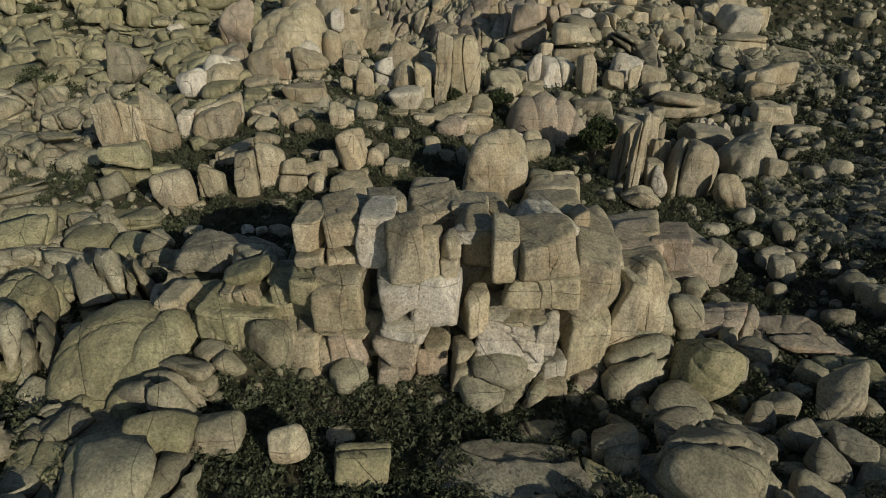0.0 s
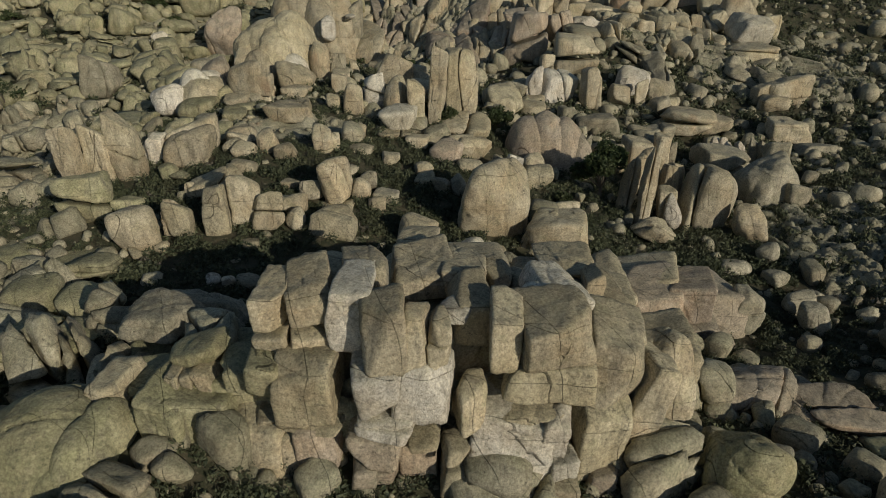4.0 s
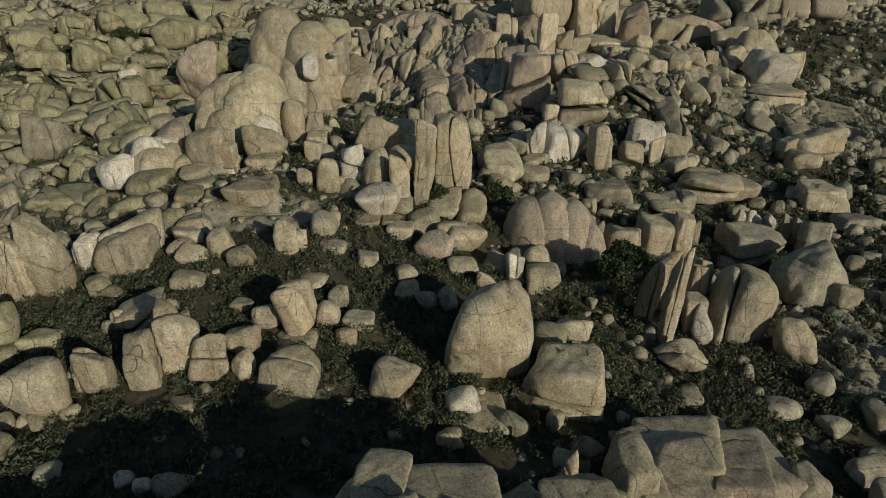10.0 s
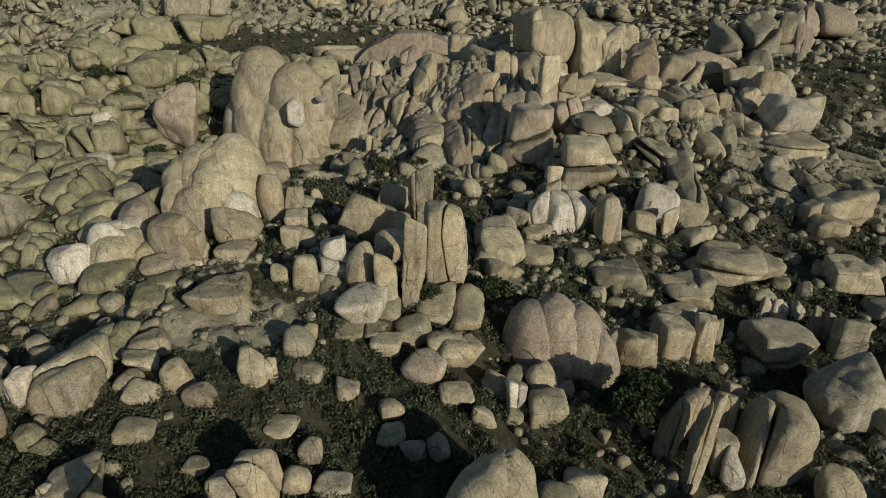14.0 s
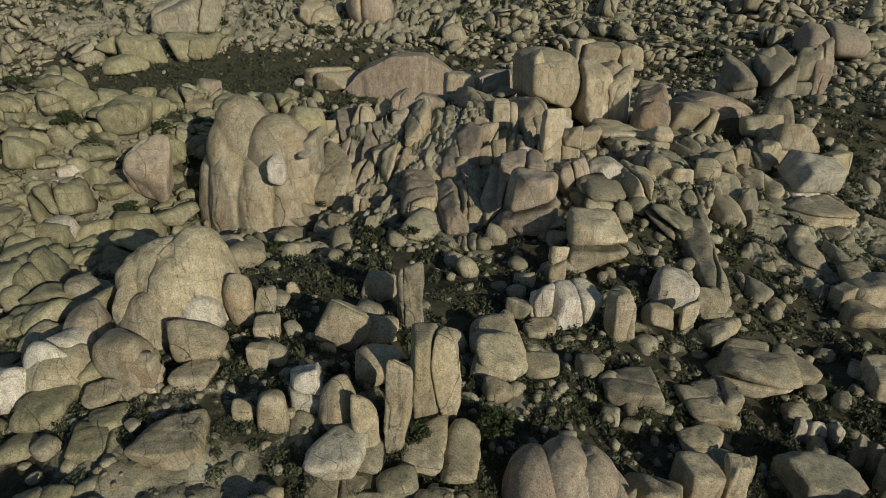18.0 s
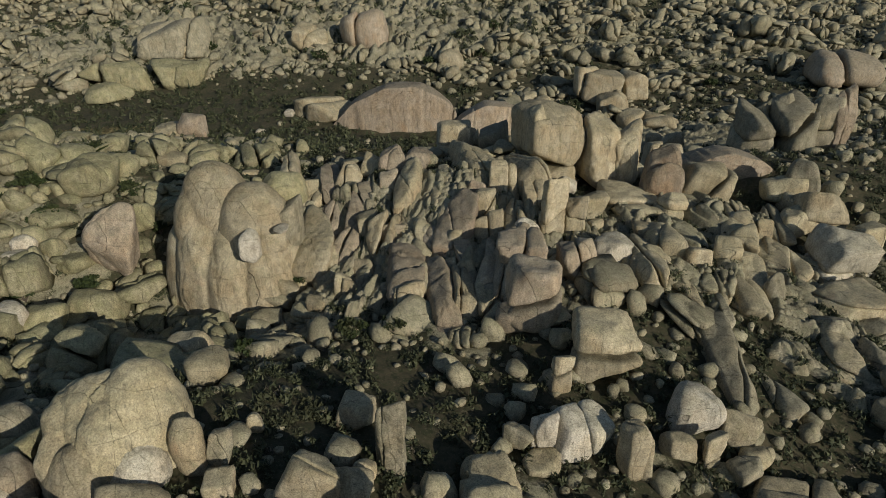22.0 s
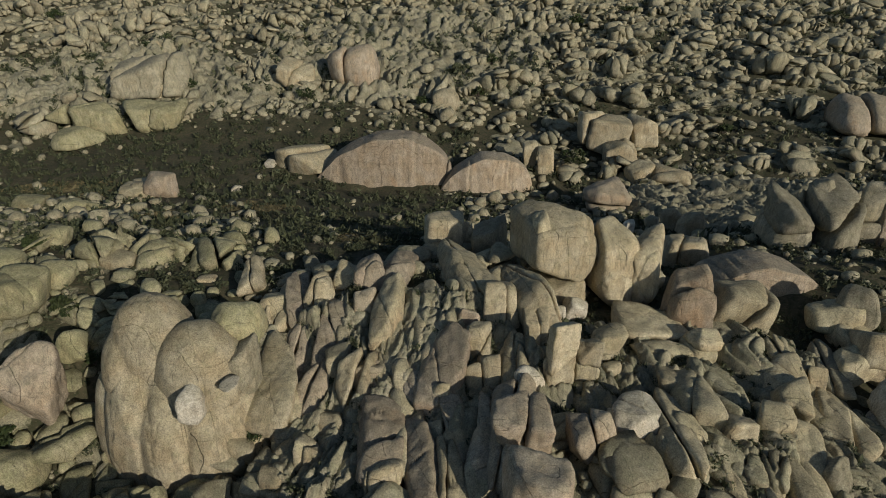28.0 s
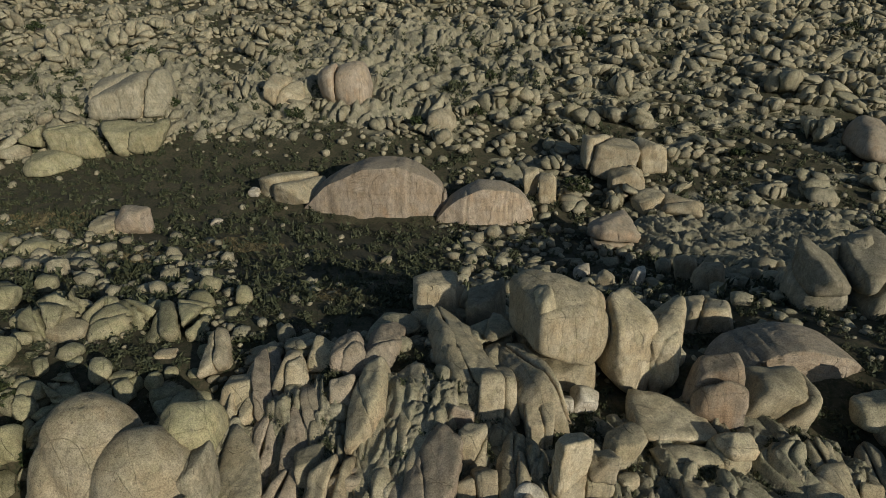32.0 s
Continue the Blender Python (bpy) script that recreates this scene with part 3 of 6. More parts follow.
rock("pillar", "r", 1.6, 38.1, 2.2, 3.0, 2.4, z=8.7, parent=front_outcrop)
rock("pillar", "r", 2.5, 38.8, 2.0, 3.0, 3.6, z=13.2, parent=front_outcrop)
rock("boulder", "w", 1.6, 41.7, 2.0, 3.0, 0.9, z=19.7, parent=front_outcrop)
rock("box", "r", 2.6, 43.2, 2.5, 4.0, 3.6, z=17.2, parent=front_outcrop)
rock("box", "r", 4.6, 40.3, 1.9, 4.0, 3.9, z=17.5, parent=front_outcrop)
rock("box", "r", 7.4, 40.4, 4.1, 5.0, 3.5, z=17.8, parent=front_outcrop)
rock("box", "r", 7.3, 40.3, 5.0, 5.0, 2.3, z=15.5, parent=front_outcrop)
rock("block", "w", 8.2, 44.5, 4.0, 6.0, 2.3, z=18.6, parent=front_outcrop)
rock("boulder", "w", 6.6, 42.7, 1.7, 4.0, 0.6, z=20.1, parent=front_outcrop)
rock("slab", "r", 6.1, 40.1, 4.7, 5.0, 0.5, z=14.3, parent=front_outcrop)
rock("box", "w", 5.3, 39.9, 4.9, 5.0, 3.4, z=11.0, parent=front_outcrop)
rock("box", "w", 5.4, 39.8, 4.9, 5.0, 1.8, z=9.2, parent=front_outcrop)
rock("box", "w", 7.6, 38.3, 1.6, 2.0, 2.9, z=11.8, lean=8, parent=front_outcrop)
rock("box", "w", 8.4, 38.9, 1.8, 3.0, 1.8, z=9.4, parent=front_outcrop)
rock("box", "r", 11.5, 42.1, 3.7, 5.0, 5.1, z=13.6, lean=8, parent=front_outcrop)
rock("box", "r", 11.2, 41.1, 3.5, 5.0, 6.2, z=8.3, parent=front_outcrop)
rock("box", "r", 13.7, 42.5, 2.2, 5.0, 8.4, z=7.7, lean=9, parent=front_outcrop)
rock("pillar", "r", 16.0, 44.1, 4.5, 5.0, 7.1, z=9.7, parent=front_outcrop)
rock("box", "p", 11.5, 39.3, 2.0, 3.0, 2.2, z=7.2, parent=front_outcrop)
rock("box", "r", 8.3, 38.3, 2.3, 3.0, 1.9, z=7.6, parent=front_outcrop)
rock("box", "r", 5.3, 38.8, 2.9, 3.0, 1.5, z=7.6, parent=front_outcrop)
pink_outcrop = outcrop("pink_outcrop", "layered pinkish granite outcrop with deep joints", 20.3, 59.8)
rock("box", "p", 22.0, 62.5, 5.0, 6.0, 5.3, z=5.0, parent=pink_outcrop)
rock("box", "p", 25.7, 63.0, 4.8, 6.0, 4.6, z=5.5, parent=pink_outcrop)
rock("box", "p", 25.1, 62.0, 8.2, 6.0, 2.1, z=4.3, parent=pink_outcrop)
rock("box", "p", 26.5, 61.8, 6.9, 6.0, 1.7, z=3.1, parent=pink_outcrop)
rock("slab", "r", 20.9, 65.5, 7.3, 6.0, 0.8, z=8.9, parent=pink_outcrop)
rock("box", "r", 16.9, 61.7, 2.7, 4.0, 4.1, z=8.7, parent=pink_outcrop)
rock("box", "r", 18.4, 61.2, 2.3, 4.0, 3.3, z=6.9, parent=pink_outcrop)
rock("block", "r", 29.8, 65.1, 4.1, 5.0, 3.3, z=2.7, parent=pink_outcrop)
low_outcrop = outcrop("low_outcrop", "low lichen-green granite ledges with stacked slabs", -16.2, 39.6)
rock("slab", "g", -15.6, 43.2, 3.9, 4.0, 1.8, z=14.9, lean=-20, parent=low_outcrop)
rock("slab", "g", -19.5, 43.2, 2.8, 4.0, 0.8, z=13.4, parent=low_outcrop)
rock("box", "r", -17.0, 42.0, 0.9, 2.5, 1.6, z=13.8, parent=low_outcrop)
rock("box", "r", -16.2, 42.0, 0.8, 2.5, 1.6, z=13.8, parent=low_outcrop)
rock("box", "r", -15.0, 42.0, 1.3, 2.5, 1.7, z=13.8, parent=low_outcrop)
rock("slab", "g", -12.7, 42.3, 2.5, 4.0, 0.5, z=15.6, parent=low_outcrop)
rock("box", "g", -12.1, 41.5, 2.0, 3.0, 1.7, z=14.5, parent=low_outcrop)
rock("box", "g", -10.4, 40.7, 2.4, 4.0, 2.5, z=14.9, parent=low_outcrop)
rock("box", "r", -7.6, 40.1, 3.7, 4.0, 4.6, z=13.2, parent=low_outcrop)
rock("slab", "r", -7.8, 40.3, 4.8, 5.0, 0.5, z=12.9, parent=low_outcrop)
rock("box", "p", -7.2, 39.9, 2.6, 4.0, 3.1, z=9.8, parent=low_outcrop)
rock("box", "r", -9.0, 40.0, 1.3, 4.0, 2.8, z=9.8, parent=low_outcrop)
rock("box", "r", -11.1, 40.1, 3.8, 4.0, 3.8, z=9.4, parent=low_outcrop)
rock("block", "r", -10.2, 40.5, 2.3, 3.0, 0.8, z=12.6, parent=low_outcrop)
rock("box", "g", -16.8, 41.1, 3.0, 5.0, 5.4, z=9.2, parent=low_outcrop)
rock("box", "g", -14.0, 41.4, 3.8, 5.0, 5.1, z=9.4, lean=-13, parent=low_outcrop)
rock("boulder", "g", -16.4, 39.3, 1.7, 3.0, 1.1, z=7.4, parent=low_outcrop)
rock("block", "g", -19.6, 41.6, 3.2, 5.0, 4.0, z=9.5, parent=low_outcrop)
rock("box", "r", -21.3, 41.7, 2.0, 4.0, 3.8, z=10.9, parent=low_outcrop)
rock("pillar", "g", -19.3, 38.3, 1.9, 3.0, 2.6, z=8.1, parent=low_outcrop)
rock("slab", "r", -24.1, 45.7, 2.9, 4.0, 0.6, z=12.2, parent=low_outcrop)
rock("slab", "k", -21.0, 49.1, 5.5, 5.0, 2.1, z=13.9, parent=low_outcrop)
near_dome = outcrop("near_dome", "big smooth lichen-green granite dome split by curved cracks", -21.7, 30.1)
lobed("dome", "g", [(-24.4, 38.5, 8.5, 5.0, 6.0, 6.6), (-26.5, 37.5, 8.0, 3.6, 5.5, 6.2)], 74, near_dome)
lobed("slice", "g", [(-21.4, 37.2, 9.5, 2.2, 3.6, 5.0), (-21.0, 39.2, 10.0, 2.0, 3.0, 4.6)], 75, near_dome, level=5)
lobed("slice", "g", [(-22.4, 35.2, 9.2, 1.9, 2.0, 4.0)], 76, near_dome, level=5)
lobed("slice", "g", [(-20.0, 35.4, 9.0, 1.4, 1.6, 3.2)], 77, near_dome, level=4)
lobed("boulder", "g", [(-22.0, 33.2, 10.2, 1.7, 1.5, 2.2)], 78, near_dome, level=5)
lobed("boulder", "g", [(-25.2, 33.0, 9.6, 1.3, 1.4, 2.0)], 79, near_dome, level=4)
TAKEN.append((-23.5, 36.5, 6.0))
rock("block", "g", -35.7, 44.3, 5.0, 4.2, 6.1)
rock("slab", "g", -32.2, 51.6, 10.9, 7.0, 2.4)
rock("boulder", "g", -37.1, 58.0, 4.6, 4.2, 3.6)
rock("boulder", "g", -31.6, 57.3, 5.4, 4.8, 2.3)
rock("slab", "g", -45.6, 58.4, 6.8, 6.1, 4.6)
rock("slab", "k", -19.8, 52.0, 10.3, 6.0, 3.5)
rock("boulder", "w", -21.4, 60.6, 1.5, 1.3, 1.5)
rock("boulder", "w", -19.5, 59.5, 1.7, 1.5, 1.9)
rock("boulder", "k", -17.4, 59.8, 2.8, 2.5, 1.5)
rock("slab", "g", -45.4, 67.0, 5.3, 4.8, 1.4)
rock("slab", "g", -37.5, 66.3, 5.9, 5.3, 0.7)
rock("boulder", "g", 20.4, 38.1, 5.1, 4.6, 6.4)
rock("block", "r", 16.6, 41.4, 3.9, 3.3, 2.3)
rock("boulder", "k", 30.8, 37.1, 4.1, 3.7, 5.4)
rock("slab", "p", 26.8, 51.2, 9.3, 6.0, 2.2)
rock("slab", "p", 33.7, 49.4, 9.1, 6.0, 2.9, lean=8)
rock("boulder", "r", 11.4, 31.0, 3.4, 3.1, 3.6)
rock("slab", "r", 7.0, 33.4, 3.7, 3.4, 0.9)
rock("slab", "k", 4.4, 28.5, 9.7, 6.0, 1.1)
rock("boulder", "r", -10.0, 29.2, 2.3, 2.1, 3.3)
rock("block", "g", -5.4, 28.8, 4.0, 3.4, 2.4)
rock("boulder", "g", -17.8, 29.5, 4.0, 3.6, 3.2)
rock("slab", "g", -20.9, 27.2, 4.0, 3.6, 2.5)
rock("slab", "g", -24.7, 27.5, 4.1, 3.7, 1.5)
rock("slab", "g", -32.6, 36.6, 2.7, 2.4, 1.8)
rock("boulder", "g", -35.6, 40.7, 2.0, 1.8, 1.9)
rock("block", "k", 17.0, 32.6, 4.3, 3.6, 2.1)
rock("block", "k", 20.3, 31.3, 4.7, 4.0, 2.0)
rock("boulder", "k", 25.4, 32.8, 2.9, 2.6, 2.3)
rock("boulder", "k", 25.5, 30.0, 3.2, 2.9, 2.3)
rock("boulder", "k", 23.9, 35.1, 2.6, 2.3, 2.2)
rock("boulder", "r", -7.2, 32.0, 2.1, 1.9, 0.9)
rock("slab", "g", 9.5, 28.3, 3.2, 2.9, 1.2)
rock("slab", "k", 14.2, 28.8, 3.9, 3.5, 1.4)
rock("block", "k", 28.6, 31.3, 3.1, 2.6, 2.2)
rock("boulder", "k", 24.3, 40.7, 2.8, 2.5, 2.9)
rock("slab", "g", 36.1, 42.7, 5.3, 4.8, 1.5)
rock("block", "k", 46.1, 55.4, 3.6, 3.0, 3.7)
# middle slope
rock("boulder", "r", 7.2, 77.8, 8.2, 9.0, 10.2)
rock("pillar", "r", 10.3, 74.3, 1.8, 1.4, 6.7, lean=30)
rock("block", "r", 14.1, 74.1, 7.2, 6.2, 5.0)
rock("boulder", "w", 4.2, 71.5, 3.4, 3.1, 2.0)
rock("slab", "r", 5.9, 71.0, 5.8, 5.3, 0.7)
rock("slab", "r", 3.0, 66.8, 2.5, 2.2, 1.9)
rock("boulder", "r", -2.1, 72.3, 4.6, 4.1, 3.7)
rock("block", "r", -11.6, 72.5, 5.5, 4.7, 3.5)
rock("pillar", "r", -12.3, 79.4, 3.9, 3.1, 6.6)
rock("slab", "r", -12.2, 77.9, 4.2, 3.8, 0.9)
rock("pillar", "r", -22.7, 73.9, 3.9, 3.1, 7.0, lean=10)
rock("pillar", "r", -24.4, 71.7, 2.8, 2.3, 6.5)
rock("block", "r", -27.9, 79.7, 4.9, 4.2, 3.4)
rock("pillar", "r", -30.0, 79.0, 1.3, 1.0, 2.5)
rock("block", "r", -19.1, 73.2, 3.8, 3.2, 4.5)
rock("boulder", "r", -17.0, 76.8, 3.5, 3.1, 2.5)
rock("boulder", "r", -16.1, 73.2, 2.3, 2.0, 2.5)
rock("pillar", "r", -28.4, 71.4, 3.1, 2.5, 4.7)
rock("boulder", "r", -32.3, 69.6, 5.1, 4.6, 5.1)
rock("boulder", "r", -29.5, 68.0, 1.5, 1.4, 1.0)
rock("boulder", "r", -31.9, 67.0, 1.8, 1.6, 1.0)
rock("block", "g", -40.6, 75.4, 5.8, 4.9, 6.1)
rock("boulder", "g", -36.5, 76.4, 3.5, 3.1, 2.5)
rock("slab", "g", -34.0, 63.7, 4.6, 4.1, 2.4)
rock("boulder", "r", -20.3, 69.0, 2.5, 2.3, 0.7)
rock("boulder", "r", -18.5, 82.3, 2.4, 2.2, 1.0)
rock("block", "r", -34.0, 91.7, 7.3, 6.2, 6.5)
rock("pillar", "w", -38.9, 91.3, 2.9, 2.3, 4.6)
rock("pillar", "r", -40.9, 87.1, 4.1, 3.3, 10.2)
rock("pillar", "r", -44.0, 86.2, 3.3, 2.7, 9.0)
rock("pillar", "r", -47.1, 84.5, 3.5, 2.8, 9.5)
rock("boulder", "r", -26.1, 89.9, 3.4, 3.1, 2.8)
rock("boulder", "r", -28.7, 94.7, 4.3, 3.9, 3.0)
rock("pillar", "r", -23.5, 91.5, 2.9, 2.3, 4.0)
rock("boulder", "r", -20.6, 89.7, 3.3, 3.0, 2.7)
rock("boulder", "r", -25.4, 85.8, 3.7, 3.3, 1.9)
rock("pillar", "r", -15.9, 92.8, 3.0, 2.4, 4.9)
rock("pillar", "r", -14.4, 93.2, 1.4, 1.1, 3.5)
rock("boulder", "r", -12.2, 87.2, 3.2, 2.9, 1.0)
rock("boulder", "k", 42.7, 79.1, 2.7, 2.5, 2.8)
rock("boulder", "k", 37.4, 76.4, 4.2, 3.7, 1.8)
rock("pillar", "r", 12.4, 62.5, 1.4, 1.1, 4.6)
rock("boulder", "r", 29.3, 65.3, 3.0, 2.7, 3.2)
rock("block", "k", 32.4, 64.2, 4.4, 3.8, 6.3)
rock("boulder", "k", 41.3, 68.1, 3.2, 2.9, 3.3)
rock("boulder", "k", 41.6, 73.9, 2.9, 2.6, 2.2)
rock("boulder", "k", 40.9, 64.5, 3.0, 2.7, 3.8)
rock("slab", "k", 43.5, 70.1, 2.7, 2.5, 2.1)
rock("slab", "r", 14.1, 65.8, 2.0, 1.8, 3.6)
# dome cluster and the leaning slabs
big_dome = outcrop("granite_dome", "large smooth lichen-green granite dome parted by a curved crack", -31.0, 130.0)
lobed("dome", "r", [(-31.0, 131.5, 19.0, 7.4, 6.0, 8.6), (-28.2, 132.0, 21.0, 5.2, 5.6, 7.8), (-35.0, 131.0, 18.0, 4.0, 5.0, 7.6), (-30.0, 129.0, 19.0, 5.0, 5.0, 7.8)], 81, big_dome, rough=1.6)
lobed("shell", "r", [(-32.8, 125.6, 17.6, 4.3, 3.6, 5.4), (-34.0, 126.6, 17.0, 3.6, 3.6, 5.0)], 82, big_dome, level=5)
lobed("shell", "w", [(-27.4, 126.4, 18.0, 3.4, 3.4, 3.9)], 83, big_dome, level=5)
TAKEN.append((-31.0, 130.0, 7.0))
rock("boulder", "r", -34.4, 127.6, 8.3, 7.4, 8.4)
rock("boulder", "w", -27.2, 129.8, 5.7, 5.1, 5.1)
rock("boulder", "r", -25.4, 121.0, 7.4, 6.7, 5.3)
rock("boulder", "r", -33.0, 117.7, 6.6, 6.0, 7.5)
rock("pillar", "r", -30.0, 115.7, 3.6, 2.9, 5.3)
rock("boulder", "p", -40.8, 124.9, 6.1, 5.5, 7.4)
rock("boulder", "r", -41.0, 118.3, 8.1, 7.3, 5.2)
rock("boulder", "w", -46.8, 115.2, 6.2, 5.6, 6.3)
rock("boulder", "g", -41.0, 112.6, 6.6, 6.0, 3.1)
rock("boulder", "g", -48.6, 111.2, 3.2, 2.9, 2.8)
rock("slab", "g", -32.2, 107.2, 5.5, 5.0, 2.2)
rock("boulder", "g", -32.4, 110.5, 4.6, 4.1, 1.8)
rock("boulder", "r", -34.2, 114.1, 4.6, 4.1, 2.7)
rock("box", "r", -23.8, 106.5, 7.5, 6.4, 2.9)
rock("boulder", "k", -47.2, 135.3, 5.1, 4.6, 5.2)
rock("pillar", "k", -66.2, 131.7, 6.8, 5.4, 8.6)
rock("boulder", "g", -74.2, 146.3, 6.4, 5.7, 5.3)
rock("boulder", "g", -96.0, 188.1, 8.5, 7.6, 6.6)
rock("boulder", "w", -70.1, 167.9, 6.4, 5.8, 6.0)
rock("boulder", "g", -67.4, 153.2, 6.8, 6.1, 6.4)
rock("boulder", "g", -73.0, 188.9, 4.5, 4.0, 4.6)
rock("boulder", "g", -75.1, 195.7, 8.8, 8.0, 3.6)
rock("boulder", "w", -78.0, 188.3, 4.4, 4.0, 4.0)
rock("boulder", "g", -84.6, 166.7, 3.9, 3.5, 4.6)
rock("boulder", "g", -88.8, 191.2, 8.6, 7.7, 7.4)
rock("boulder", "g", -105.4, 196.9, 9.9, 8.9, 7.2)
rock("boulder", "g", -81.1, 181.9, 6.7, 6.0, 5.4)
rock("pillar", "r", 4.0, 113.9, 5.7, 5.0, 12.6)
rock("pillar", "r", -0.7, 108.8, 2.8, 4.0, 14.3, lean=6)
rock("pillar", "r", -3.4, 107.5, 2.8, 2.2, 8.6)
rock("boulder", "r", -6.7, 110.2, 4.0, 3.6, 7.3)
rock("pillar", "w", -10.5, 112.5, 4.1, 3.3, 6.6)
rock("boulder", "r", -13.8, 110.1, 3.5, 3.2, 5.1)
rock("pillar", "r", -9.8, 124.6, 6.1, 4.9, 8.0, lean=28)
rock("box", "r", -4.9, 139.0, 5.0, 4.3, 3.8)
rock("boulder", "r", -4.0, 125.5, 6.2, 5.6, 4.3)
rock("boulder", "r", -3.1, 118.4, 5.6, 5.1, 4.5)
rock("slab", "r", 4.5, 108.1, 8.5, 7.7, 3.3)
rock("boulder", "w", -6.2, 105.6, 6.9, 6.2, 4.0)
rock("slab", "r", -6.2, 103.3, 6.3, 5.7, 1.0)
rock("box", "r", -18.0, 124.7, 3.4, 2.9, 2.7)
rock("box", "r", -17.3, 118.8, 2.6, 2.2, 3.6)
rock("boulder", "r", 12.3, 123.7, 7.0, 6.3, 5.3)
rock("boulder", "r", 11.0, 130.5, 4.6, 4.1, 3.5)
pink_dome = outcrop("pink_dome", "low pinkish granite dome cut into upright slices", 17.8, 104.0)
lobed("slice", "p", [(14.6, 104.6, 9.0, 3.9, 5.0, 6.9)], 84, pink_dome, level=5, flute=0.12)
lobed("slice", "p", [(17.4, 105.0, 9.0, 4.0, 5.4, 7.6)], 85, pink_dome, level=5, flute=0.12)
lobed("slice", "p", [(20.2, 104.6, 8.8, 3.7, 5.0, 7.0)], 86, pink_dome, level=5, flute=0.12)
lobed("slice", "p", [(22.4, 103.8, 8.0, 2.9, 4.6, 5.8)], 87, pink_dome, level=5, flute=0.12)
TAKEN.append((18.0, 104.5, 5.5))
rock("pillar", "k", 23.1, 103.1, 2.4, 2.0, 6.5)
rock("block", "r", 27.9, 105.4, 6.1, 5.2, 5.8)
rock("box", "r", 33.4, 107.7, 4.8, 4.1, 6.2)
rock("box", "r", 37.4, 107.3, 2.6, 2.2, 7.5)
rock("box", "k", 36.3, 109.0, 2.5, 2.1, 6.5)
rock("slab", "r", 39.5, 120.3, 7.1, 6.4, 2.6)
rock("pillar", "w", 11.4, 93.8, 2.1, 1.7, 4.6)
rock("boulder", "r", 15.0, 97.8, 4.0, 3.6, 3.9)
rock("box", "r", 14.7, 93.1, 4.3, 3.6, 3.6)
rock("slab", "r", 9.3, 96.4, 3.3, 2.9, 2.4, lean=20)
rock("boulder", "r", 5.0, 93.8, 3.7, 3.4, 2.1)
rock("pillar", "r", 26.8, 90.2, 3.0, 2.4, 11.3, lean=8)
rock("pillar", "r", 28.6, 86.7, 2.1, 1.7, 13.9)
rock("pillar", "r", 34.0, 96.3, 2.2, 1.7, 6.7, lean=-8)
rock("box", "r", 32.3, 89.1, 2.8, 2.3, 5.8)
rock("boulder", "w", 32.9, 87.1, 2.4, 2.2, 5.4)
rock("dome", "r", 39.3, 90.9, 7.2, 8.0, 9.9, splits=2)
rock("pillar", "r", 35.6, 95.7, 2.3, 1.8, 7.6)
rock("boulder", "k", 51.3, 98.7, 9.3, 9.0, 9.7)
rock("pillar", "k", 53.7, 94.5, 3.4, 2.8, 5.6)
rock("boulder", "r", 43.6, 85.2, 4.1, 3.7, 5.8, lean=-15)
rock("slab", "r", 28.0, 81.9, 4.6, 4.1, 3.1, lean=30)
rock("boulder", "r", 17.0, 84.7, 4.1, 3.7, 2.9)
rock("block", "k", 48.3, 109.3, 8.6, 7.3, 6.2)
rock("pillar", "w", 50.6, 117.5, 1.6, 1.3, 4.2)
rock("pillar", "w", 51.9, 117.2, 1.6, 1.3, 4.6)
rock("pillar", "w", 53.4, 117.4, 1.6, 1.3, 3.5)
rock("pillar", "w", 55.2, 117.2, 2.0, 1.6, 3.9)
rock("pillar", "k", 56.0, 113.6, 1.8, 1.4, 6.1)
rock("pillar", "k", 57.3, 112.7, 1.8, 1.4, 5.6)
rock("pillar", "k", 58.1, 109.6, 4.1, 3.3, 7.5)
rock("block", "r", 75.7, 144.7, 8.8, 7.4, 7.5)
rock("box", "r", 68.8, 126.5, 8.1, 6.9, 4.1)
rock("slab", "k", 69.3, 118.5, 6.8, 6.1, 2.6)
rock("slab", "r", 47.6, 125.8, 10.7, 8.0, 5.6)
rock("boulder", "r", 29.3, 93.5, 2.6, 2.3, 1.8)
rock("block", "r", 5.4, 100.5, 6.1, 5.1, 3.5)
rock("boulder", "r", 3.7, 101.1, 4.1, 3.7, 3.2)
rock("slab", "r", -11.1, 95.0, 3.7, 3.4, 1.2)
rock("boulder", "p", -60.0, 188.1, 10.9, 9.8, 17.1)
rock("boulder", "g", -151.6, 369.8, 20.7, 18.6, 9.6)
rock("boulder", "g", -80.3, 214.3, 9.6, 8.6, 4.5)
rock("boulder", "g", -71.8, 205.8, 10.7, 9.6, 8.2)
rock("boulder", "g", -85.3, 211.7, 8.2, 7.4, 8.8)
# more single rocks of the hollow and the gully
rock("boulder", "r", -9.4, 80.5, 2.6, 2.1, 3.3)
rock("boulder", "r", -8.8, 84.4, 2.2, 1.8, 2.0)
rock("boulder", "r", -7.2, 77.9, 2.2, 1.9, 2.4)
rock("slab", "k", -6.3, 81.2, 3.2, 2.6, 1.7)
rock("boulder", "k", -15.4, 80.4, 3.3, 2.8, 2.6)
rock("slab", "g", -34.3, 98.8, 6.9, 5.6, 3.2)
rock("block", "r", -28.9, 98.3, 4.4, 3.6, 2.5)
rock("boulder", "r", -28.1, 91.5, 3.0, 2.5, 2.5)
rock("boulder", "r", -12.1, 101.0, 2.4, 2.0, 2.2)
rock("box", "r", -3.0, 100.6, 3.7, 3.1, 1.8)
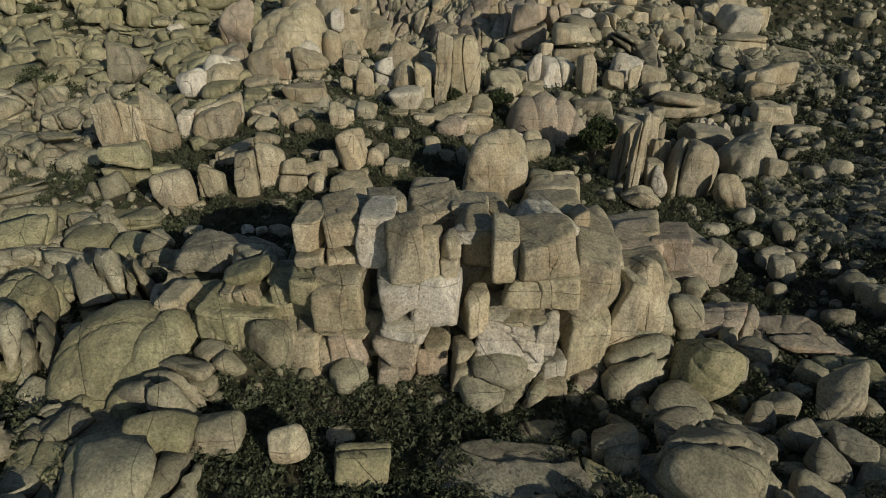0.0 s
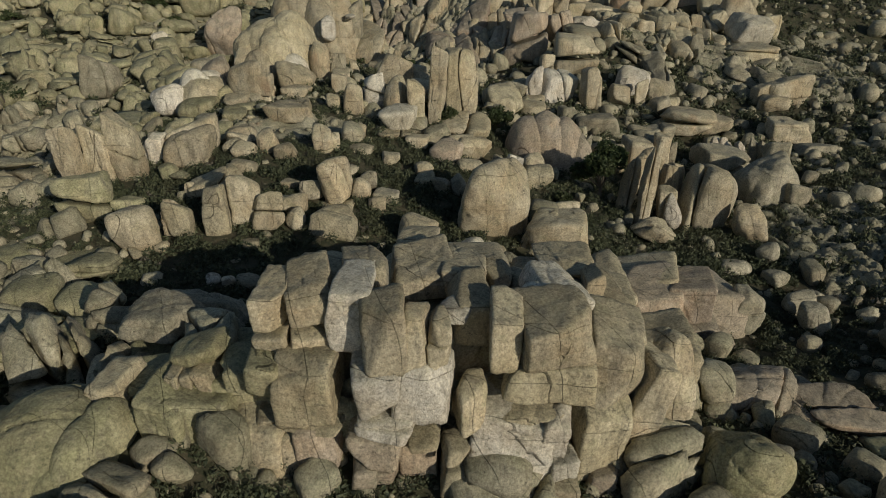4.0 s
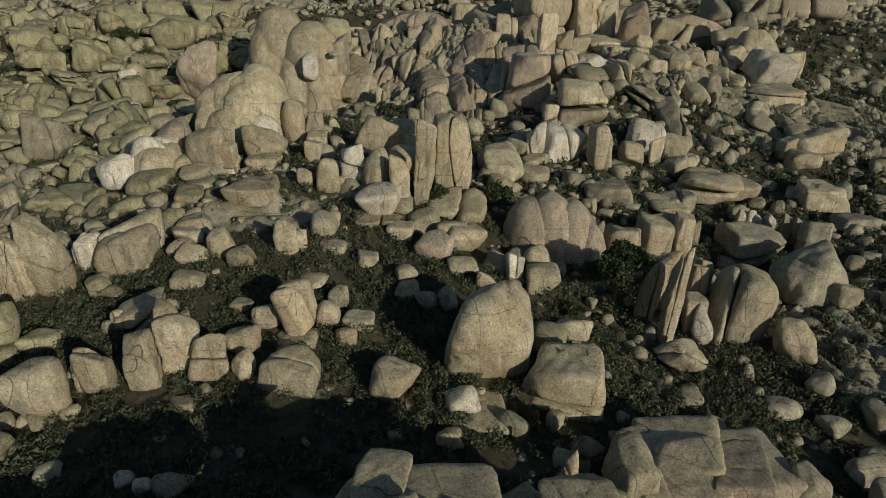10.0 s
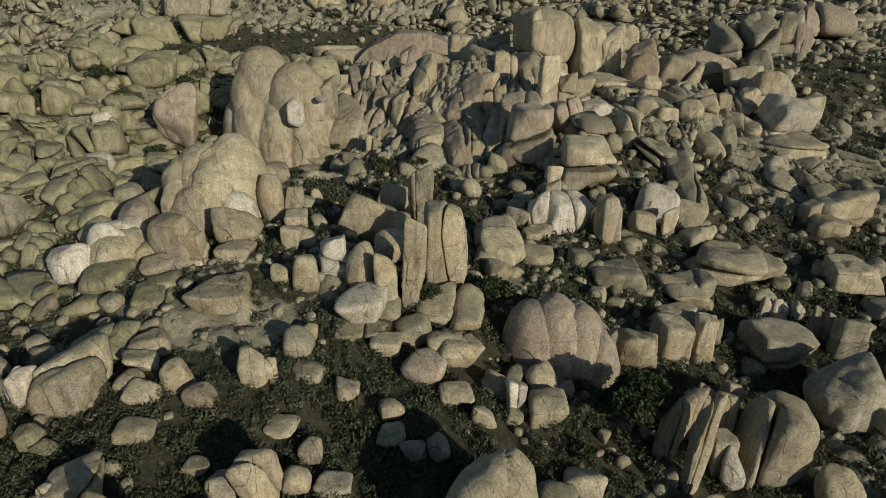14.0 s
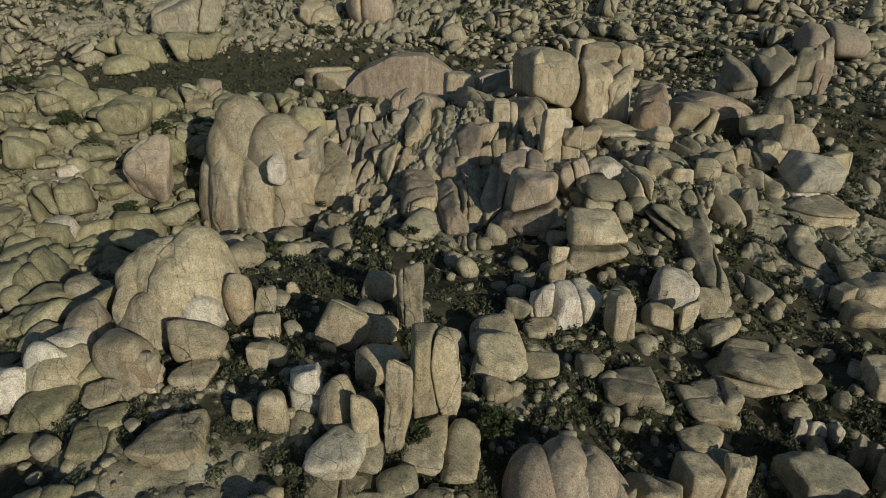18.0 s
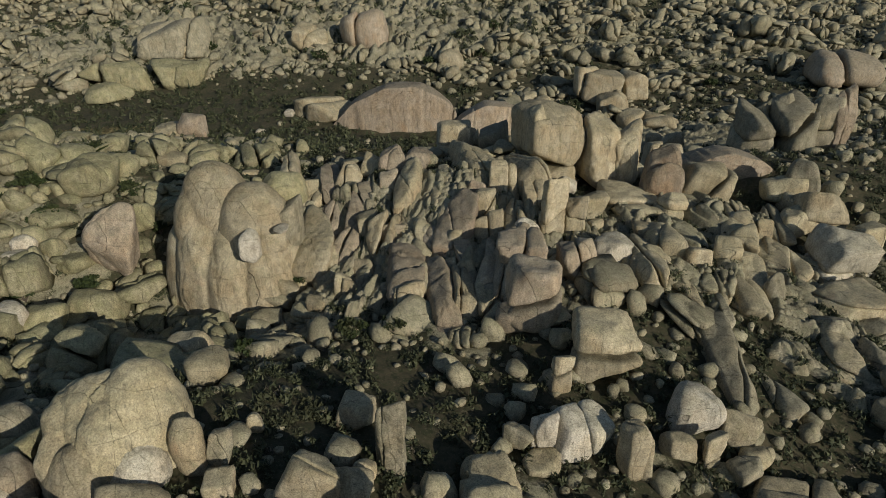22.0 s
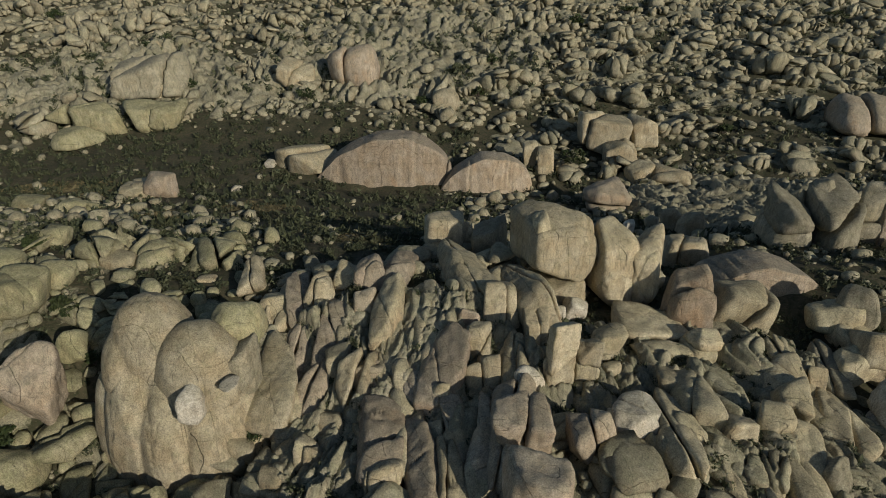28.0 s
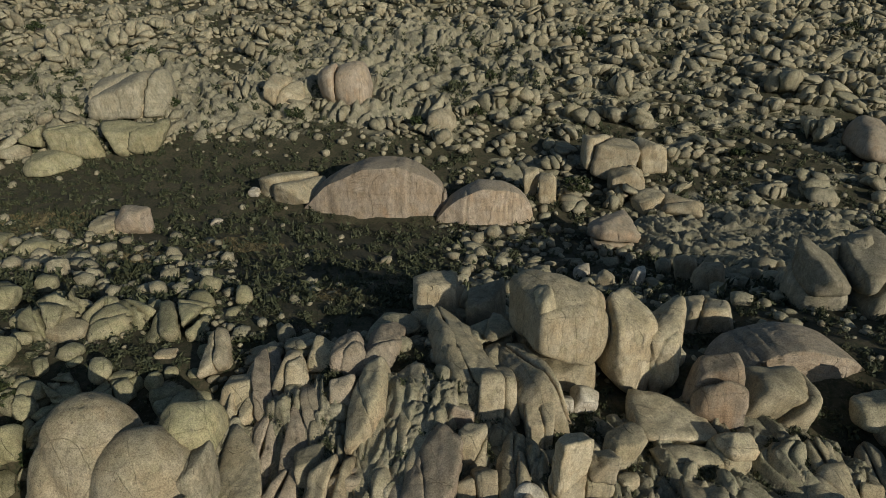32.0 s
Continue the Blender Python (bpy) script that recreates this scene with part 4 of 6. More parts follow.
rock("boulder", "p", 1.2, 96.8, 4.9, 4.0, 3.5)
rock("slab", "r", -6.6, 92.9, 3.1, 2.6, 1.6)
rock("boulder", "r", -1.7, 90.4, 2.7, 2.3, 2.0)
rock("pillar", "k", 39.8, 109.9, 2.4, 1.6, 5.2)
rock("pillar", "r", 33.7, 92.9, 2.6, 1.8, 8.0)
rock("pillar", "r", 31.3, 93.2, 2.3, 1.6, 7.8)
rock("boulder", "r", 7.7, 91.2, 2.8, 2.3, 3.2)
rock("boulder", "k", 0.6, 85.5, 2.5, 2.1, 2.5)
rock("boulder", "k", 3.0, 86.1, 2.3, 1.9, 3.1)
rock("boulder", "g", -33.3, 84.4, 2.7, 2.3, 1.1)
rock("slab", "g", -35.3, 85.3, 2.7, 2.3, 1.9)
rock("block", "k", 16.4, 137.1, 4.2, 3.5, 4.2)
rock("slab", "r", 19.2, 133.7, 4.9, 4.0, 1.7)
rock("block", "k", 45.1, 132.6, 4.2, 3.5, 4.5)
rock("boulder", "r", 11.6, 118.3, 3.7, 3.0, 2.8)
rock("block", "r", 36.6, 115.3, 6.0, 4.9, 2.2)
rock("slab", "r", 17.7, 123.8, 5.1, 4.2, 3.1)
rock("box", "r", 70.5, 143.4, 3.4, 2.9, 5.0)
rock("boulder", "r", -22.4, 128.1, 3.9, 3.2, 7.5)
rock("boulder", "k", -19.1, 129.1, 3.2, 2.7, 5.4)
rock("boulder", "g", -41.9, 129.0, 5.5, 4.6, 6.6)
rock("boulder", "r", -24.5, 116.2, 5.4, 4.5, 2.1)
rock("boulder", "r", -17.2, 110.5, 2.4, 2.0, 2.7)
rock("boulder", "r", -16.8, 134.8, 2.4, 2.0, 3.0)
rock("boulder", "r", -2.6, 128.8, 3.0, 2.5, 3.2)
# cliff with two heads
twin_head_cliff = outcrop("twin_head_cliff", "pinkish granite cliff with two rounded heads on top", -35.2, 183.1)
lobed("cliff_body", "r", [(-35.0, 188.0, 6.0, 8.0, 8.5, 16.0), (-40.0, 186.5, 6.0, 7.4, 8.6, 18.0), (-34.6, 185.0, 5.0, 7.0, 9.0, 17.0), (-28.4, 185.0, 4.0, 7.2, 8.4, 17.0), (-45.5, 188.5, 6.0, 4.6, 7.0, 15.0), (-24.5, 187.0, 4.0, 4.0, 6.0, 16.0)], 71, twin_head_cliff, flute=0.5)
lobed("rock_head", "r", [(-38.4, 190.0, 23.0, 7.0, 7.0, 9.6), (-42.0, 188.5, 21.0, 4.5, 6.0, 7.5)], 72, twin_head_cliff, level=5)
lobed("rock_head", "r", [(-30.0, 187.0, 19.5, 7.4, 7.2, 9.6), (-27.0, 188.0, 19.0, 5.0, 6.0, 8.0)], 73, twin_head_cliff, level=5)
rock("boulder", "w", -29.3, 179.6, 4.0, 5.0, 6.3, z=16.5, parent=twin_head_cliff)
rock("boulder", "w", -23.5, 180.7, 2.9, 4.0, 1.3, z=22.0, parent=twin_head_cliff)
rock("boulder", "g", -25.2, 193.0, 8.8, 9.0, 8.0, z=21.5, parent=twin_head_cliff)
rock("pillar", "k", -23.3, 187.4, 4.1, 8.0, 11.1, z=15.2, parent=twin_head_cliff)
rock("boulder", "r", -23.5, 180.3, 4.6, 4.1, 7.0)
rock("boulder", "r", -15.8, 178.6, 4.4, 3.9, 5.5)
rock("boulder", "r", -26.8, 147.1, 6.5, 5.9, 5.4)
rock("boulder", "r", -34.1, 156.8, 6.1, 5.5, 6.4)
rock("boulder", "g", -29.5, 174.4, 6.2, 5.6, 4.8)
rock("pillar", "k", 0.4, 131.8, 4.0, 3.2, 12.5)
rock("boulder", "p", 17.9, 160.1, 5.4, 4.9, 4.7)
rock("block", "p", 21.4, 161.2, 10.0, 8.5, 11.7)
rock("block", "r", 30.5, 150.1, 10.2, 8.7, 9.5)
rock("pillar", "r", 23.9, 147.2, 3.5, 2.8, 6.8)
rock("pillar", "w", 19.7, 136.7, 3.5, 2.8, 7.4)
rock("block", "w", 24.6, 137.7, 7.3, 6.2, 6.7)
rock("pillar", "r", 30.8, 133.2, 4.8, 3.8, 9.2)
rock("boulder", "w", 40.8, 141.0, 7.5, 6.7, 6.0)
rock("block", "r", 37.3, 135.7, 4.4, 3.8, 4.6)
rock("pillar", "r", 41.2, 135.0, 2.8, 2.2, 6.4)
rock("block", "r", 46.6, 139.1, 5.4, 4.6, 5.6)
rock("boulder", "r", 47.9, 135.1, 4.4, 4.0, 3.4)
rock("slab", "r", 50.4, 128.9, 13.4, 10.0, 4.7)
rock("block", "k", 40.9, 122.2, 6.7, 5.7, 3.0)
rock("block", "k", 29.9, 121.9, 8.0, 6.8, 3.4)
rock("block", "r", 12.7, 128.9, 6.8, 5.7, 5.0)
rock("boulder", "r", 11.5, 123.3, 6.3, 5.7, 2.4)
rock("block", "w", 80.4, 176.0, 10.3, 8.8, 10.8)
rock("block", "r", 76.6, 186.3, 6.5, 5.5, 6.7)
rock("pillar", "r", 87.5, 180.6, 5.2, 4.1, 8.5)
rock("block", "r", 76.7, 165.7, 12.5, 10.6, 5.0)
rock("boulder", "r", 74.7, 147.0, 5.5, 5.0, 5.6)
rock("block", "r", 71.6, 139.7, 6.0, 5.1, 4.0)
rock("boulder", "r", -47.5, 124.7, 5.6, 5.1, 3.8)
rock("dome", "w", -42.0, 119.9, 6.6, 6.3, 6.6)
rock("boulder", "g", -36.0, 118.0, 5.8, 5.2, 3.2)
rock("boulder", "g", -69.8, 165.9, 6.4, 5.7, 5.9)
rock("boulder", "g", -67.1, 152.5, 8.4, 7.5, 4.9)
rock("boulder", "g", -65.3, 170.5, 7.7, 7.0, 6.4)
rock("boulder", "g", -60.1, 177.9, 9.4, 8.4, 7.1)
rock("boulder", "w", -78.2, 184.7, 5.8, 5.2, 4.1)
rock("boulder", "g", -67.9, 186.9, 7.4, 6.6, 3.9)
# ridge
ridge_block = outcrop("ridge_block", "huge square granite block with a horizontal split and a knob", 30.0, 204.0)
rock("pillar", "r", 31.0, 211.5, 14.5, 14.0, 13.5, z=25.2, parent=ridge_block)
rock("pillar", "r", 31.5, 210.5, 13.6, 13.0, 6.0, z=19.8, parent=ridge_block)
rock("boulder", "r", 27.8, 208.6, 3.1, 5.0, 5.5, z=33.4, parent=ridge_block)
rock("box", "r", 10.1, 229.0, 8.9, 7.5, 11.5)
rock("pillar", "r", 14.9, 227.5, 3.0, 2.4, 10.6)
rock("box", "k", 20.0, 223.6, 7.8, 6.6, 12.6)
rock("boulder", "w", 50.1, 272.5, 4.7, 4.3, 4.6)
rock("boulder", "r", 54.1, 263.2, 5.1, 4.6, 4.8)
rock("pillar", "r", 42.2, 209.8, 8.4, 10.0, 17.5, z=19.0, splits=0)
rock("pillar", "r", 48.8, 209.8, 7.0, 10.0, 15.4, z=19.0, splits=0)
rock("pillar", "w", 62.7, 262.8, 3.8, 3.1, 5.2)
rock("boulder", "r", 74.6, 264.4, 6.7, 6.1, 9.8)
rock("boulder", "r", 75.6, 252.3, 6.8, 6.1, 8.9)
whaleback("p", 72.5, 209.0, 15.0, 29.0, 24.0, 13.5, 63, "orange-stained granite whaleback with a fluted lower face", 8, -0.22)
rock("pillar", "p", 54.1, 199.9, 8.6, 6.9, 14.8)
rock("slab", "r", 62.8, 200.4, 11.4, 10.2, 9.1, lean=15)
rock("block", "r", 64.3, 228.4, 10.5, 8.9, 7.3)
rock("boulder", "r", 78.0, 195.9, 8.1, 7.3, 6.6)
rock("boulder", "k", 81.7, 195.8, 6.5, 5.9, 10.1)
rock("block", "r", 82.4, 188.3, 11.5, 9.8, 9.4)
rock("boulder", "w", 30.5, 199.8, 3.1, 2.8, 3.4)
rock("boulder", "w", 33.9, 201.0, 4.8, 4.4, 4.2)
rock("pillar", "r", 28.1, 184.5, 5.1, 4.1, 13.7)
rock("pillar", "r", 32.7, 185.7, 4.3, 3.4, 9.5)
rock("block", "r", 37.1, 190.9, 6.4, 5.4, 6.3)
rock("slab", "r", 46.9, 194.7, 12.8, 14.0, 5.5)
rock("block", "r", 53.4, 190.2, 6.1, 5.2, 8.2)
rock("boulder", "r", 37.4, 186.8, 3.0, 2.7, 2.8)
rock("boulder", "w", 23.3, 183.0, 4.7, 4.2, 4.9)
rock("boulder", "w", 24.4, 177.7, 3.6, 3.2, 4.1)
rock("block", "w", 37.6, 174.6, 7.5, 6.4, 5.7)
rock("block", "r", 47.0, 183.0, 7.3, 6.2, 5.5)
rock("block", "r", 44.4, 172.1, 5.0, 4.3, 5.4)
rock("block", "p", 20.8, 172.0, 9.0, 7.6, 9.6)
rock("pillar", "r", 52.1, 172.9, 5.1, 4.1, 6.8)
rock("pillar", "r", 57.7, 173.6, 5.1, 4.1, 8.3)
rock("block", "p", 30.5, 170.4, 7.4, 6.3, 8.3)
whaleback("p", -13.0, 337.0, -6.0, 56.0, 42.0, 22.5, 61, "long smooth pinkish granite whaleback with a fluted upright face")
whaleback("p", 27.5, 331.0, -6.0, 36.0, 30.0, 16.0, 62, "low smooth pinkish granite whaleback beside a longer one", 5)
rock("slab", "r", -45.1, 345.4, 24.8, 20.0, 9.5)
rock("pillar", "r", 45.9, 344.3, 6.5, 5.2, 13.3)
rock("pillar", "r", 52.4, 340.8, 7.3, 5.8, 13.0)
rock("block", "r", 78.9, 359.1, 22.3, 18.9, 17.4)
rock("block", "r", 96.2, 361.1, 13.0, 11.1, 13.5)
rock("block", "p", 66.7, 304.3, 15.9, 13.5, 11.6)
rock("block", "r", 98.8, 330.3, 18.2, 15.4, 9.3)
rock("block", "p", -88.8, 307.3, 10.2, 8.7, 10.0)
rock("slab", "r", -97.4, 308.0, 12.1, 10.9, 4.4)
rock("block", "k", -135.5, 417.2, 39.1, 33.3, 24.5)
rock("boulder", "r", -125.7, 409.5, 13.8, 12.4, 11.9)
rock("slab", "g", -150.9, 385.5, 33.6, 14.0, 13.1)
rock("block", "g", -122.1, 386.0, 28.5, 14.0, 14.9)
rock("block", "r", -62.8, 424.4, 19.4, 16.5, 15.8)
rock("dome", "p", -32.9, 422.9, 23.7, 22.6, 23.4)
rock("boulder", "r", 12.8, 396.4, 12.8, 11.5, 11.4)
rock("pillar", "k", 93.5, 239.3, 6.0, 4.8, 14.5)
rock("pillar", "k", 97.6, 236.5, 6.3, 5.0, 17.0)
rock("pillar", "k", 103.0, 234.5, 5.8, 4.6, 14.3)
rock("pillar", "k", 106.9, 232.4, 6.7, 5.4, 16.7)
rock("pillar", "p", 110.8, 232.3, 6.5, 5.2, 19.8)
rock("dome", "p", 188.6, 357.4, 26.8, 25.5, 16.9)
rock("boulder", "g", -70.2, 206.3, 9.6, 8.6, 8.8)
rock("boulder", "g", -67.6, 213.1, 6.7, 6.0, 5.4)
rock("boulder", "g", -78.8, 215.2, 7.9, 7.1, 6.6)
rock("boulder", "g", -57.4, 197.9, 6.2, 5.6, 6.3)
rock("boulder", "g", -80.2, 233.7, 7.7, 6.9, 4.7)
rock("slab", "g", -125.7, 294.2, 11.0, 9.9, 4.7)
rock("slab", "g", -106.6, 286.8, 12.4, 11.1, 4.9)
rock("boulder", "r", -59.9, 222.4, 6.0, 5.4, 3.7)
rock("boulder", "r", -39.2, 216.9, 4.0, 3.6, 1.6)
rock("boulder", "r", -4.9, 283.2, 3.6, 3.2, 2.3)
rock("boulder", "r", -63.0, 233.4, 3.4, 3.0, 2.1)
rock("boulder", "w", -59.4, 343.5, 5.0, 4.5, 3.5)
rock("boulder", "w", -66.0, 318.7, 4.6, 4.1, 2.7)
rock("slab", "r", -94.5, 312.0, 17.8, 16.0, 5.3)
rock("block", "k", 89.6, 235.3, 9.0, 14.0, 15.6)
rock("block", "k", 99.0, 232.3, 11.3, 14.0, 16.7)
rock("block", "r", 83.8, 346.5, 13.8, 11.7, 11.5)
rock("boulder", "r", 88.3, 332.8, 11.0, 9.9, 8.6)
rock("boulder", "w", 35.8, 176.4, 3.4, 3.0, 3.6)
rock("boulder", "r", 32.5, 190.8, 3.8, 3.4, 3.9)

# solid cores behind the faces
rock("box", "r", -7.5, 47.0, 8.0, 8.0, 8.0, z=8.5, parent=front_outcrop)
rock("box", "r", -1.0, 46.6, 8.0, 8.0, 9.0, z=8.5, parent=front_outcrop)
rock("box", "r", 4.5, 47.4, 6.0, 8.0, 8.8, z=8.5, parent=front_outcrop)
rock("box", "r", 10.0, 46.8, 8.0, 9.0, 9.0, z=8.5, parent=front_outcrop)
rock("box", "r", 15.5, 47.0, 7.0, 8.0, 7.0, z=7.5, parent=front_outcrop)
rock("box", "r", 0.0, 52.0, 11.0, 8.0, 8.5, z=9.5, parent=front_outcrop)
rock("box", "r", 11.0, 51.0, 9.0, 7.0, 8.0, z=8.5, parent=front_outcrop)
rock("box", "g", -14.0, 45.0, 8.0, 8.0, 6.0, z=8.5, parent=low_outcrop)
rock("box", "g", -20.0, 45.5, 8.0, 8.0, 4.8, z=8.0, parent=low_outcrop)
rock("box", "p", 28.0, 66.0, 9.0, 7.0, 7.0, z=1.0, parent=pink_outcrop)
rock("box", "r", 21.5, 65.5, 7.0, 7.0, 7.0, z=3.0, parent=pink_outcrop)

ribbed_cliff = outcrop("ribbed_cliff", "steep tan granite cliff cut into upright rounded ribs", 1.5, 183.7)
rock("boulder", "r", -28.6, 216.0, 4.3, 12.6, 7.1, z=18.3, lean=-11, tip=-5, parent=ribbed_cliff)
rock("boulder", "r", -20.1, 210.3, 5.2, 20.1, 5.3, z=17.1, lean=-1, tip=-9, parent=ribbed_cliff)
rock("pillar", "r", -14.6, 205.7, 4.9, 5.9, 11.9, z=14.7, lean=9, tip=18, parent=ribbed_cliff)
rock("pillar", "r", -9.0, 209.4, 4.8, 5.7, 9.5, z=17.7, lean=-3, tip=17, parent=ribbed_cliff)
rock("pillar", "p", -4.0, 207.8, 4.9, 5.9, 12.5, z=17.2, lean=-4, tip=8, parent=ribbed_cliff)
rock("boulder", "p", 1.2, 213.3, 5.0, 16.6, 6.0, z=21.9, lean=2, tip=7, parent=ribbed_cliff)
rock("boulder", "r", 8.3, 202.4, 3.7, 9.5, 4.9, z=21.9, lean=0, tip=-6, parent=ribbed_cliff)
rock("boulder", "r", 14.0, 211.3, 7.0, 26.1, 7.5, z=22.0, lean=3, tip=8, parent=ribbed_cliff)
rock("boulder", "r", 19.9, 207.3, 3.9, 11.0, 4.8, z=22.3, lean=19, tip=-3, parent=ribbed_cliff)
rock("boulder", "r", 25.2, 203.4, 7.1, 18.1, 9.3, z=20.0, lean=4, tip=-2, parent=ribbed_cliff)
rock("pillar", "r", -24.2, 204.1, 5.1, 6.1, 10.7, z=13.0, lean=16, tip=20, parent=ribbed_cliff)
rock("boulder", "p", -18.2, 208.5, 4.5, 15.9, 6.4, z=17.1, lean=2, tip=-21, parent=ribbed_cliff)
rock("boulder", "p", -10.4, 201.5, 4.7, 18.8, 6.9, z=15.5, lean=10, tip=-21, parent=ribbed_cliff)
rock("pillar", "p", -4.8, 200.5, 3.7, 4.4, 10.1, z=16.3, lean=5, tip=17, parent=ribbed_cliff)
rock("boulder", "r", 0.7, 200.9, 5.4, 15.2, 8.8, z=18.4, lean=-21, tip=-17, parent=ribbed_cliff)
rock("boulder", "r", 6.5, 198.4, 6.7, 20.6, 7.1, z=18.5, lean=15, tip=-10, parent=ribbed_cliff)
rock("pillar", "p", 13.7, 195.4, 4.0, 4.8, 8.8, z=18.2, lean=-1, tip=10, parent=ribbed_cliff)
rock("pillar", "r", 19.8, 198.0, 5.9, 7.1, 11.5, z=17.7, lean=9, tip=19, parent=ribbed_cliff)
rock("pillar", "r", 25.8, 194.3, 4.0, 4.8, 9.4, z=17.4, lean=-2, tip=9, parent=ribbed_cliff)
rock("boulder", "r", -22.2, 201.3, 5.3, 19.3, 6.1, z=12.5, lean=14, tip=-28, parent=ribbed_cliff)
rock("boulder", "p", -16.6, 198.4, 6.5, 24.4, 7.4, z=11.2, lean=-3, tip=-23, parent=ribbed_cliff)
rock("boulder", "r", -9.1, 195.4, 5.0, 16.0, 5.9, z=13.6, lean=1, tip=-27, parent=ribbed_cliff)
rock("pillar", "p", -2.1, 189.6, 5.2, 6.2, 6.8, z=13.4, lean=-8, tip=6, parent=ribbed_cliff)
rock("boulder", "r", 3.1, 188.4, 4.0, 9.7, 5.8, z=15.3, lean=-6, tip=-30, parent=ribbed_cliff)
rock("boulder", "p", 9.8, 189.6, 5.9, 16.1, 9.3, z=15.7, lean=12, tip=-22, parent=ribbed_cliff)
rock("pillar", "r", 15.0, 189.8, 3.8, 4.6, 11.0, z=15.7, lean=12, tip=9, parent=ribbed_cliff)
rock("boulder", "r", 21.1, 189.7, 3.2, 11.1, 4.3, z=18.7, lean=7, tip=-20, parent=ribbed_cliff)
rock("boulder", "r", -20.4, 193.6, 7.0, 19.4, 11.5, z=7.4, lean=8, tip=-19, parent=ribbed_cliff)
rock("boulder", "p", -12.8, 190.6, 5.1, 13.6, 7.3, z=10.1, lean=3, tip=-33, parent=ribbed_cliff)
rock("pillar", "r", -8.4, 189.8, 3.8, 4.6, 11.9, z=9.5, lean=-4, tip=11, parent=ribbed_cliff)
rock("boulder", "r", -3.7, 190.4, 5.6, 14.0, 9.0, z=12.6, lean=-11, tip=-17, parent=ribbed_cliff)
rock("boulder", "r", 0.7, 192.0, 4.5, 17.9, 6.6, z=14.8, lean=6, tip=-23, parent=ribbed_cliff)
rock("boulder", "p", 5.3, 187.1, 5.3, 19.7, 6.5, z=13.8, lean=9, tip=-11, parent=ribbed_cliff)
rock("boulder", "p", 10.7, 183.8, 3.8, 12.0, 5.0, z=15.0, lean=-20, tip=-21, parent=ribbed_cliff)
rock("pillar", "r", 15.6, 184.6, 4.6, 5.5, 9.8, z=14.3, lean=3, tip=12, parent=ribbed_cliff)
rock("boulder", "r", 20.5, 185.7, 4.3, 17.1, 6.3, z=16.3, lean=17, tip=-13, parent=ribbed_cliff)
rock("boulder", "p", -21.0, 189.4, 5.5, 21.4, 5.8, z=6.4, lean=6, tip=-31, parent=ribbed_cliff)
rock("boulder", "r", -13.7, 184.3, 5.5, 17.3, 6.1, z=6.8, lean=5, tip=-28, parent=ribbed_cliff)
rock("boulder", "r", -9.5, 184.3, 4.1, 13.6, 4.6, z=9.0, lean=12, tip=-30, parent=ribbed_cliff)
rock("boulder", "p", -2.6, 183.1, 5.5, 17.5, 7.4, z=10.1, lean=18, tip=-30, parent=ribbed_cliff)
rock("boulder", "r", 3.0, 178.5, 4.1, 13.1, 5.0, z=12.3, lean=7, tip=-14, parent=ribbed_cliff)
rock("pillar", "r", 7.8, 181.5, 3.1, 3.8, 11.4, z=11.1, lean=13, tip=7, parent=ribbed_cliff)
rock("boulder", "p", 11.6, 176.4, 3.6, 13.5, 4.7, z=14.2, lean=1, tip=-17, parent=ribbed_cliff)
rock("boulder", "p", 16.5, 175.5, 3.4, 13.1, 5.4, z=14.9, lean=2, tip=-12, parent=ribbed_cliff)
rock("boulder", "r", 21.8, 176.7, 3.6, 13.8, 5.2, z=16.0, lean=5, tip=-9, parent=ribbed_cliff)
rock("boulder", "r", -21.7, 184.9, 3.6, 10.9, 6.0, z=5.5, lean=5, tip=-26, parent=ribbed_cliff)
rock("boulder", "r", -15.7, 185.5, 6.1, 17.0, 8.6, z=6.1, lean=3, tip=-29, parent=ribbed_cliff)
rock("pillar", "r", -8.3, 181.0, 5.9, 7.1, 9.4, z=6.3, lean=-0, tip=14, parent=ribbed_cliff)
rock("boulder", "p", -1.0, 175.5, 5.9, 15.7, 9.0, z=10.0, lean=25, tip=-2, parent=ribbed_cliff)
rock("boulder", "r", 4.4, 174.9, 4.1, 12.8, 5.5, z=12.2, lean=1, tip=-5, parent=ribbed_cliff)
rock("pillar", "r", 9.9, 175.1, 4.3, 5.1, 6.9, z=12.4, lean=-6, tip=19, parent=ribbed_cliff)
rock("boulder", "p", 15.6, 171.8, 5.5, 14.8, 5.8, z=14.0, lean=3, tip=-18, parent=ribbed_cliff)
rock("pillar", "r", 21.8, 172.1, 3.2, 3.8, 9.7, z=13.2, lean=11, tip=7, parent=ribbed_cliff)
rock("pillar", "r", -15.4, 171.3, 3.7, 4.4, 7.1, z=5.6, lean=-22, tip=15, parent=ribbed_cliff)
rock("pillar", "r", -12.0, 175.1, 3.8, 4.5, 10.8, z=4.7, lean=12, tip=9, parent=ribbed_cliff)
rock("boulder", "r", -5.2, 173.3, 3.1, 7.0, 4.8, z=9.9, lean=10, tip=-4, parent=ribbed_cliff)
rock("pillar", "r", 0.5, 167.5, 4.6, 5.5, 9.3, z=8.5, lean=7, tip=20, parent=ribbed_cliff)
rock("boulder", "p", 6.5, 169.7, 5.4, 20.7, 8.1, z=11.1, lean=9, tip=-11, parent=ribbed_cliff)
rock("boulder", "r", 10.2, 170.1, 4.1, 14.5, 6.5, z=12.4, lean=8, tip=-12, parent=ribbed_cliff)
rock("boulder", "r", 14.1, 165.9, 3.6, 10.5, 5.0, z=13.0, lean=9, tip=-17, parent=ribbed_cliff)
